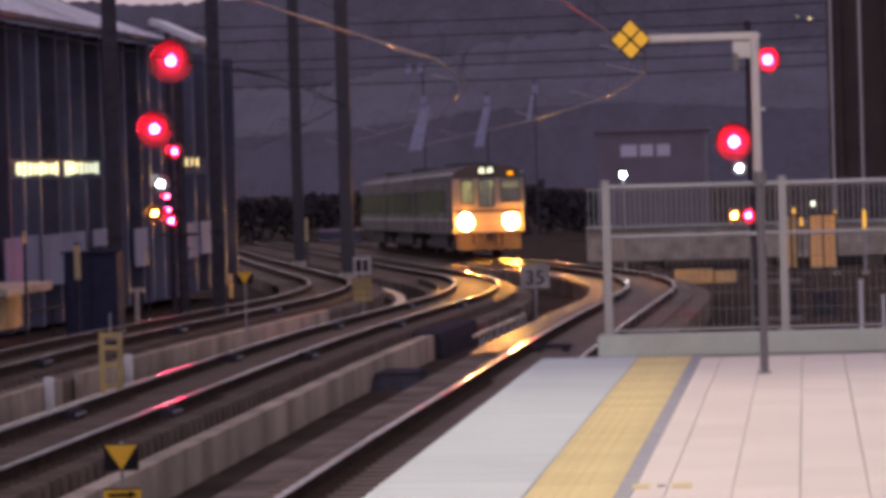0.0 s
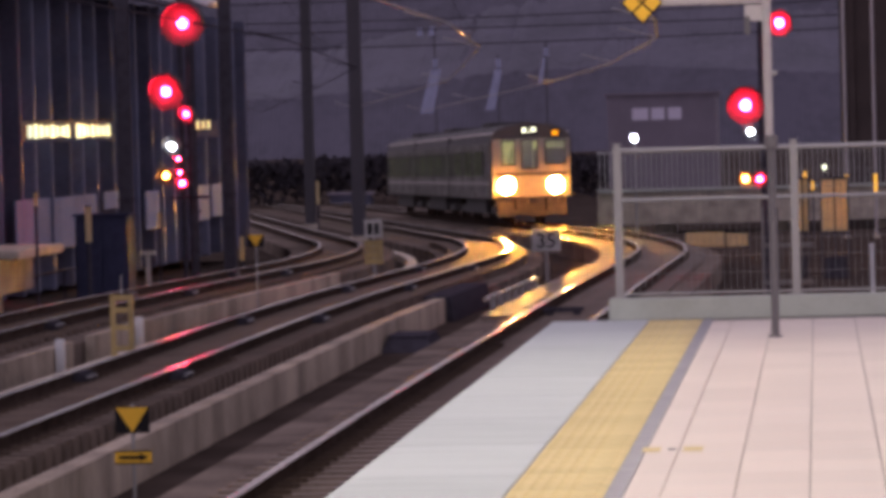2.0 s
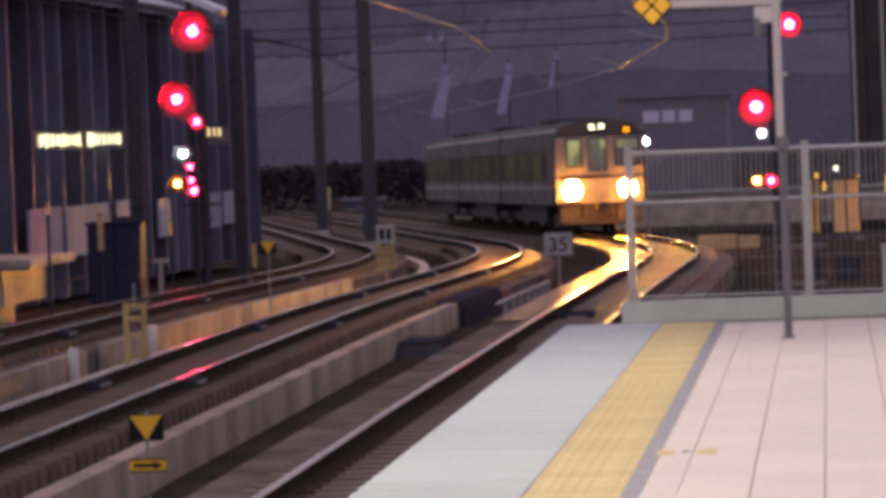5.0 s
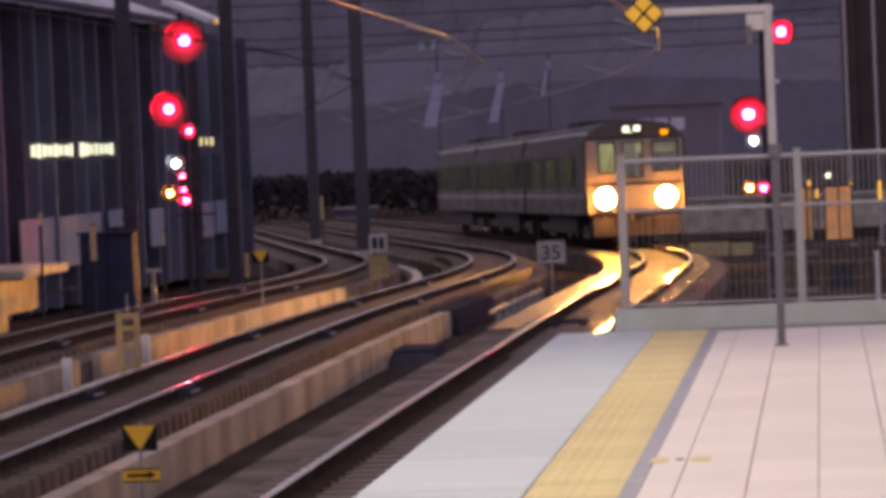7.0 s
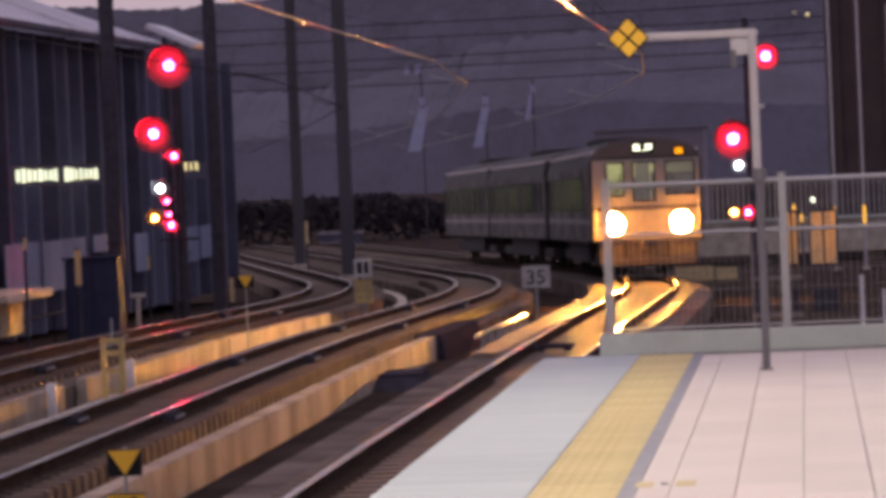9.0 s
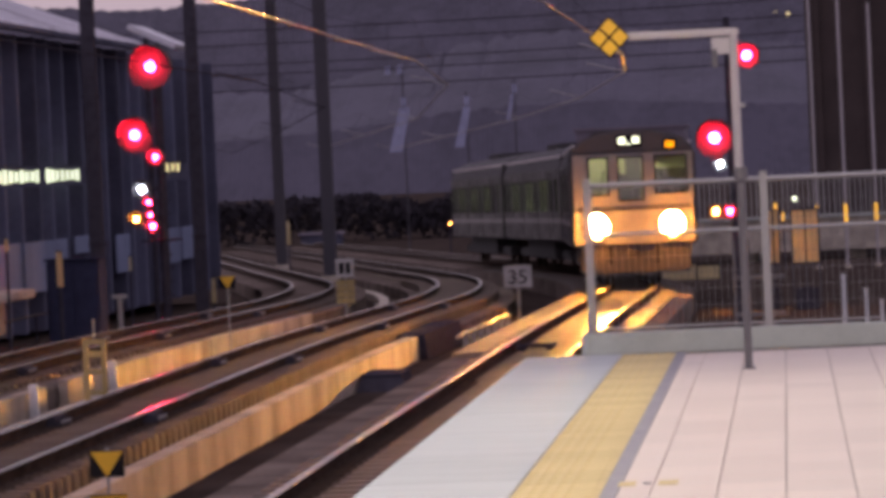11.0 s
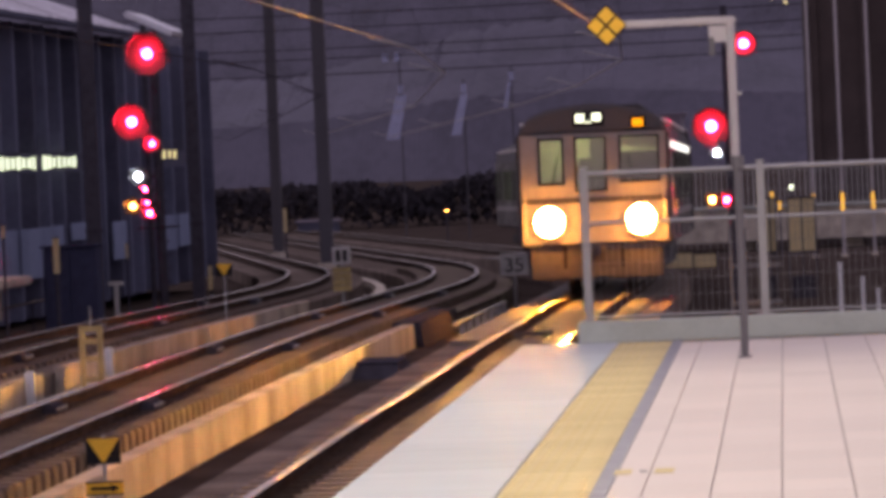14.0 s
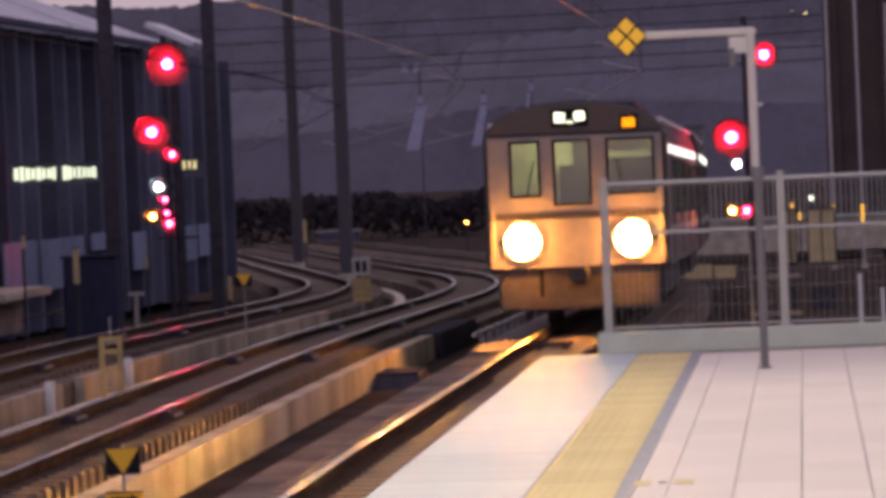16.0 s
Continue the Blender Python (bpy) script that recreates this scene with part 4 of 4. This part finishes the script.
def car_shell(car, cab):
    """Side walls with window and door openings, roof, floor and underframe."""
    y0 = 0.35 if cab else 0.15
    for side in (-1, 1):
        doors = [2.4 + k * 4.85 for k in range(4)]
        holes = []
        for d in doors:
            holes += [(d + 0.10, d + 0.56, 1.75, 2.65), (d + 0.74, d + 1.20, 1.75, 2.65)]
        for k in range(3):
            a = doors[k] + 1.75
            holes += [(a, a + 1.2, 1.75, 2.68), (a + 1.35, a + 2.65, 1.75, 2.68)]
        if not cab:
            holes.append((0.8, 1.8, 1.75, 2.68))
        holes.append((18.6, 19.4, 1.75, 2.68))
        wall = part("side_wall", pierced([y0, CAR - 0.15], [0.95, 2.95], holes, lambda u, v, d, s=side: (s * (1.475 - d), u, v), 0.05), M_STEEL, car, "brushed stainless side wall")
        part("lining", pierced([y0, CAR - 0.15], [1.0, 2.95], holes, lambda u, v, d, s=side: (s * (1.415 - d), u, v), 0.015), M_CABIN, wall, "pale inner wall lining")
        for h in holes:
            part("window", box(side * 1.44 - 0.006, side * 1.44 + 0.006, h[0], h[1], h[2], h[3]), GLASS, wall)
        for d in doors:
            part("door_frame", box(side * 1.476 - 0.012, side * 1.476 + 0.012, d - 0.03, d + 0.0, 1.02, 2.86), M_SKIRT, wall)
            part("door_frame", box(side * 1.476 - 0.012, side * 1.476 + 0.012, d + 1.30, d + 1.33, 1.02, 2.86), M_SKIRT, wall)
            part("door_seam", box(side * 1.476 - 0.006, side * 1.476 + 0.006, d + 0.64, d + 0.66, 1.02, 2.84), M_SKIRT, wall)
        if side > 0:
            # added glowing strips stand in for the bright window row on this side
            for k in range(13):
                part("window_strip", box(1.476, 1.488, 1.1 + k * 1.36, 2.0 + k * 1.36, 2.75, 2.89), G_STRIP, wall, "glowing strip standing in for a lit window")
        part("stripe", box(side * 1.478 - 0.006, side * 1.478 + 0.006, y0, CAR - 0.15, 1.42, 1.56), M_FACE, wall)
    bm = bmesh.new()
    up = [p for p in outline(1.475) if p[1] >= 2.95]
    inn = [(x * 0.96, z - 0.06) for x, z in up]
    loop = up + inn[::-1]
    rings = [[bm.verts.new((x, y, z)) for x, z in loop] for y in (y0, CAR - 0.15)]
    n = len(loop)
    for j in range(n):
        bm.faces.new((rings[0][j], rings[0][(j + 1) % n], rings[1][(j + 1) % n], rings[1][j]))
    for r in rings:
        for j in range(len(up) - 1):
            bm.faces.new((r[j], r[j + 1], r[n - 2 - j], r[n - 1 - j]))
    bmesh.ops.recalc_face_normals(bm, faces=bm.faces)
    roof = part("roof", bm, M_TRAINROOF, car, "grey ribbed roof")
    for side in (-1, 1):
        # the roof edge's sky highlight is put into the gutter's pale colour
        part("gutter", box(side * 1.36 - 0.035, side * 1.36 + 0.035, y0, CAR - 0.15, 3.26, 3.33), M_ROOF_GLINT, roof)
    part("air_conditioner", box(-0.75, 0.75, 8, 12, 3.58, 3.76, 0.06), M_TRAINROOF, roof)
    part("floor", box(-1.42, 1.42, y0, CAR - 0.15, 0.9, 1.0), M_SKIRT, car)
    part("end_wall", box(-1.42, 1.42, CAR - 0.25, CAR - 0.15, 1.0, 3.3), M_STEEL, car)
    for side in (-0.55, 0.55):
        part("ceiling_tube", box(side - 0.06, side + 0.06, y0 + 2.4, CAR - 0.6, 3.22, 3.26), G_TUBE, car, "lit interior tube")
    part("bench", box(-1.40, -0.95, 2.6, 19, 1.0, 1.45, 0.03), M_SKIRT, car)
    part("bench", box(0.95, 1.40, 2.6, 19, 1.0, 1.45, 0.03), M_SKIRT, car)
    part("underframe", box(-1.2, 1.2, 5.4, 14.6, 0.35, 0.9, 0.03), M_SKIRT, car)
    for y in (3.0, 17.0):
        bogie = part("bogie", box(-1.1, 1.1, y - 1.3, y + 1.3, 0.35, 0.62, 0.04), M_SKIRT, car)
        for dy in (-1.05, 1.05):
            for side in (-1, 1):
                part("wheel", rod((side * 0.50, y + dy, 0.43), (side * 0.63, y + dy, 0.43), 0.43, seg=24), M_RAIL, bogie)


def tube(x, z, r0, r1, y0, y1, seg=32):
    """A pipe along y with an inner and an outer radius."""
    bm = bmesh.new()
    rings = [[bm.verts.new((x + r * math.cos(2 * math.pi * j / seg), y, z + r * math.sin(2 * math.pi * j / seg))) for j in range(seg)] for r, y in ((r0, y1), (r0, y0), (r1, y0), (r1, y1))]
    for a, b in zip(rings, rings[1:] + rings[:1]):
        for j in range(seg):
            bm.faces.new((a[j], a[(j + 1) % seg], b[(j + 1) % seg], b[j]))
    bmesh.ops.recalc_face_normals(bm, faces=bm.faces)
    return bm


def cab_front(car):
    """The flat cab face with three windows, headlamps and indicator boxes; y = 0 is the face."""
    holes = [(-1.02, -0.60, 2.15, 2.98), (-0.32, 0.22, 2.0, 2.98), (0.54, 1.24, 2.15, 2.98)]
    sockets = [(s - 0.21, s + 0.21, 1.19, 1.61) for s in (-0.885, 0.885)]
    face = part("face", pierced([-1.40, 1.40], [0.98, 3.08], holes + sockets, lambda u, v, d: (u, d, v), 0.06), M_FACE, car, "grey cab face with three windows")
    bm = bmesh.new()
    top = [(1.44, 3.08), (1.38, 3.24), (1.2, 3.42), (0.87, 3.55), (0.45, 3.62), (0, 3.645)]
    top = top + [(-x, z) for x, z in reversed(top[:-1])]
    rings = [[bm.verts.new((x, y, z)) for x, z in top] for y in (0.0, 0.36)]
    n = len(top)
    for j in range(n):
        bm.faces.new((rings[0][j], rings[0][(j + 1) % n], rings[1][(j + 1) % n], rings[1][j]))
    bm.faces.new(rings[0])
    bm.faces.new(rings[1])
    bmesh.ops.recalc_face_normals(bm, faces=bm.faces)
    bmesh.ops.bevel(bm, geom=[e for e in bm.edges if all(v.co.y < 0.01 for v in e.verts)], offset=0.05, segments=3, affect="EDGES", clamp_overlap=True)
    part("brow", bm, M_BROW, car, "dark rounded brow")
    for side in (-1, 1):
        part("corner_pillar", box(side * 1.38, side * 1.475, 0.02, 0.36, 0.95, 3.1, 0.04), M_STEEL, car, "stainless corner pillar")
    for h in holes:
        part("window", box(h[0], h[1], 0.025, 0.037, h[2], h[3]), GLASS, face)
        for x0, x1, z0, z1 in ((h[0] - 0.04, h[0], h[2] - 0.04, h[3] + 0.04), (h[1], h[1] + 0.04, h[2] - 0.04, h[3] + 0.04), (h[0], h[1], h[2] - 0.04, h[2]), (h[0], h[1], h[3], h[3] + 0.04)):
            part("window_rubber", box(x0, x1, -0.012, 0.0, z0, z1), M_BLACK, face)
    part("cab_wall", box(-1.38, 1.38, 1.9, 1.96, 1.0, 3.3), M_CABIN, car, "pale cab rear wall")
    part("cab_tube", box(-0.9, 0.9, 1.2, 1.35, 3.2, 3.24), G_CABTUBE, car, "lit cab ceiling lamp")
    part("locker", box(0.30, 1.38, 1.55, 1.88, 1.0, 2.72, 0.02), M_SKIRT, car, "dark equipment locker")
    part("cab_door", box(-0.12, 0.24, 1.80, 1.88, 1.0, 3.1, 0.01), M_SKIRT, car, "dark cab rear door")
    part("cab_door", box(-0.36, -0.12, 1.80, 1.88, 1.0, 2.62, 0.01), M_SKIRT, car)
    part("console", box(0.3, 1.3, 0.72, 1.0, 1.0, 2.05, 0.05), M_SKIRT, car)
    part("seat_back", box(0.72, 1.12, 1.05, 1.15, 1.2, 2.55, 0.05), M_SKIRT, car, "dark cab seat back")
    part("blind", box(0.52, 1.2, 0.12, 0.13, 2.80, 2.97), M_CABIN, car, "pale sun blind")
    # indicator boxes in the brow
    d = part("destination_box", box(-0.36, 0.24, -0.02, 0.0, 3.22, 3.50, 0.01), M_BLACK, car, "black destination display")
    for x0, x1, z0, z1 in ((-0.30, -0.14, 3.30, 3.45), (0.02, 0.18, 3.32, 3.46), (-0.12, 0.0, 3.285, 3.31)):
        part("lit_bar", box(x0, x1, -0.028, -0.021, z0, z1), G_LED, d, "lit pale display bar")
    d = part("number_box", box(0.74, 1.04, -0.02, 0.0, 3.14, 3.38, 0.01), M_BLACK, car, "black number display")
    for k in range(3):
        part("lit_bar", box(0.79 + k * 0.07, 0.845 + k * 0.07, -0.028, -0.021, 3.18, 3.33), G_LEDO, d, "lit orange display bar")
    for side in (-1, 1):
        x = side * 0.885
        unit = part("headlamp", tube(x, 1.4, 0.235, 0.29, -0.045, 0.58), M_SKIRT, car, "round deep headlamp housing")
        part("lamp", rod((x, 0.50, 1.4), (x, 0.52, 1.4), 0.225, seg=32), G_HEAD, unit, "glaring amber headlamp")
        part("lamp_back", rod((x, 0.53, 1.4), (x, 0.57, 1.4), 0.234, seg=32), M_SKIRT, unit)
        # slats and tube depth are added to narrow the beam like a reflector
        for q in range(-4, 5):
            z, w = q * 0.049, math.sqrt(0.232 ** 2 - (q * 0.049) ** 2)
            part("louvre", box(x - w, x + w, 0.07, 0.475, 1.4 + z - 0.0012, 1.4 + z + 0.0012), M_BLACK, unit)
        part("bezel", tube(x, 1.4, 0.285, 0.345, -0.03, 0.0), M_FACE, unit, "grey lamp bezel")
        part("cover", dome(0.285, 0.11, 28, 6), G_COVER, unit, "glowing clear lamp cover", Matrix.Translation((x, -0.02, 1.4)))
        part("tail_lamp", rod((side * 1.2, -0.03, 1.4), (side * 1.2, 0.0, 1.4), 0.06, seg=16), M_BLACK, unit)
        part("wiper", rod((side * 0.8, -0.03, 2.1), (side * 0.66, -0.03, 2.7), 0.012, seg=6), M_BLACK, car)
        part("handrail", rod((side * 1.34, -0.05, 1.1), (side * 1.34, -0.05, 2.0), 0.014, seg=8), M_GALV, car)
    part("waist_stripe", box(-1.38, 1.38, -0.008, 0.0, 1.75, 1.86), M_STEEL, face)
    part("skirt", box(-1.3, 1.3, 0.05, 0.4, 0.28, 0.98, 0.05), M_SKIRT, car)
    part("coupler", box(-0.16, 0.16, -0.45, 0.2, 0.72, 0.98, 0.04), M_SKIRT, car)
    for x in (-0.6, 0.5):
        part("hose", rod((x, -0.08, 0.5), (x, -0.08, 0.95), 0.03, seg=8), M_BLACK, car)


def build_train():
    cars = []
    for k in range(3):
        car = thing("train_car", "stainless commuter train leading car with lit headlamps" if k == 0 else "stainless commuter train car with lit windows", "train", "train cars")
        car_shell(car, k == 0)
        if k == 0:
            cab_front(car)
        else:
            part("front_end_wall", box(-1.42, 1.42, 0.15, 0.25, 1.0, 3.3), M_STEEL, car)
            part("gangway", box(-0.5, 0.5, -0.2, 0.2, 1.0, 3.0, 0.03), M_SKIRT, car)
        cars.append(car)
    return cars


# seconds and how far along the line the cab stands
RUN = [(0.0, 171.4), (1.0, 164.9), (2.5, 155.1), (4.5, 142.4), (6.0, 133.2), (7.0, 127.0), (8.6, 117.2), (10.0, 108.7), (11.5, 99.7), (12.5, 93.6), (14.0, 84.5), (15.0, 77.8), (16.0, 70.6)]


def motions():
    for k, car in enumerate(TRAIN):
        rows = []
        for t, front in RUN:
            s = front + k * (CAR + 0.3)
            a, b = on_line(s + 3.0), on_line(s + 17.0)
            way = (b - a).normalized()
            side = Vector((way.y, -way.x, 0)).normalized()
            m = Matrix((side, way, side.cross(way))).transposed().to_4x4()
            rows.append((t, Matrix.Translation(a - way * 3.0) @ m))
        walk(car, rows)


# ---------------------------------------------------------------- build
build_ground()
TRACKS = build_tracks()
PLATFORM = build_platform()
build_kerb_and_fence()
build_sign_pole()
build_track_sign(-6.17, 39.0, -0.955, 0.31, "triangle signs", True)
build_track_sign(-9.64, 75.0, -0.26, 0.28, "triangle signs", False)
build_left_signal()
build_right_signal()
build_overhead()
build_span_wires()
build_left_building()
build_concrete_stub()
build_backdrop()
build_far_hedge()
build_far_lights()
build_right_side()
build_left_side_things()
build_small_boards()
build_beacon()
build_cable_frame()
build_conduit()
build_low_barrier()
build_covers()
TRAIN = build_train()

# ---------------------------------------------------------------- paving and sleepers, piece by piece
SEAMS = [PAVE_X, -0.70, -0.385, -0.065, 0.26, 0.585, 0.91, 1.238]


def lay_paving():
    slab = mesh_from(box(0.004, YELLOW_X - EDGE_X - 0.006, 0.004, 1.936, -0.012, 0.0, 0.003), "edge_slab")
    slab.materials.append(M_EDGE)
    y = 16.0
    while y + 1.94 <= END_Y + 0.01:
        part("edge_slab", slab, None, PLATFORM, m=pose(EDGE_X, y, 0))
        y += 1.94
    bm = box(0.002, 0.428, 0.001, 0.299, -0.012, 0.0, 0.002)
    for i in range(5):
        for j in range(5):
            own = bmesh.new()
            bmesh.ops.create_cone(own, cap_ends=True, segments=7, radius1=0.017, radius2=0.010, depth=0.005, matrix=Matrix.Translation((0.035 + i * 0.060, 0.034 + j * 0.058, 0.0025)))
            join(bm, own)
    box(0.348, 0.392, 0.015, 0.285, 0.0, 0.005, bm=bm)
    block = mesh_from(bm, "tactile_block")
    block.materials.append(M_YELLOW)
    y = 16.0
    while y + 0.3 <= END_Y + 0.02:
        part("tactile_block", block, None, PLATFORM, m=pose(YELLOW_X, y, 0))
        y += 0.3
    for i, (x0, x1) in enumerate(zip(SEAMS, SEAMS[1:])):
        tile = mesh_from(box(0.003, x1 - x0 - 0.003, 0.0005, 0.6295, -0.012, 0.0, 0.0006), "floor_tile")
        tile.materials.append(M_TILE)
        y = 16.0
        while y + 0.63 <= END_Y - 0.02:
            part("floor_tile", tile, None, PLATFORM, m=pose(x0, y, 0))
            y += 0.63
    for x0, x1 in ((-0.875, -0.79), (-0.68, -0.585)):
        mark = thing("boarding_mark", "worn yellow boarding mark on the tiles", "floor mark", "boarding marks", pose(x0, 21.1, 0.0))
        part("paint", box(0, x1 - x0, 0, 0.28, -0.001, 0.004, 0.001), M_YELLOW, mark)
    stud = part("floor_stud", rod((-0.735, 21.24, -0.001), (-0.735, 21.24, 0.006), 0.02, seg=12), M_POLE)
    tagged(stud, "small dark stud between the yellow marks", "floor stud")


def lay_sleepers():
    for track, o, s0, n, pitch, me in ((TRACKS[0], 0.0, 18, 230, 0.56, GLOSSY), (TRACKS[1], -4.4, 20, 230, 0.5, BLOCK), (TRACKS[2], -8.4, 30, 150, 0.6, SLEEPER)):
        for i in range(n):
            q = o + (near_shift(s0 + i * pitch) if track is TRACKS[0] else 0.0)
            part("sleeper", me, None, track, m=along(s0 + i * pitch, q, 0.0))
            if i < 70 and track is not TRACKS[2]:
                for side in (-0.565, 0.565):
                    part("rail_clip", CLIP, None, track, m=along(s0 + i * pitch, q + side + 0.09, -0.165))


lay_paving()
lay_sleepers()
motions()
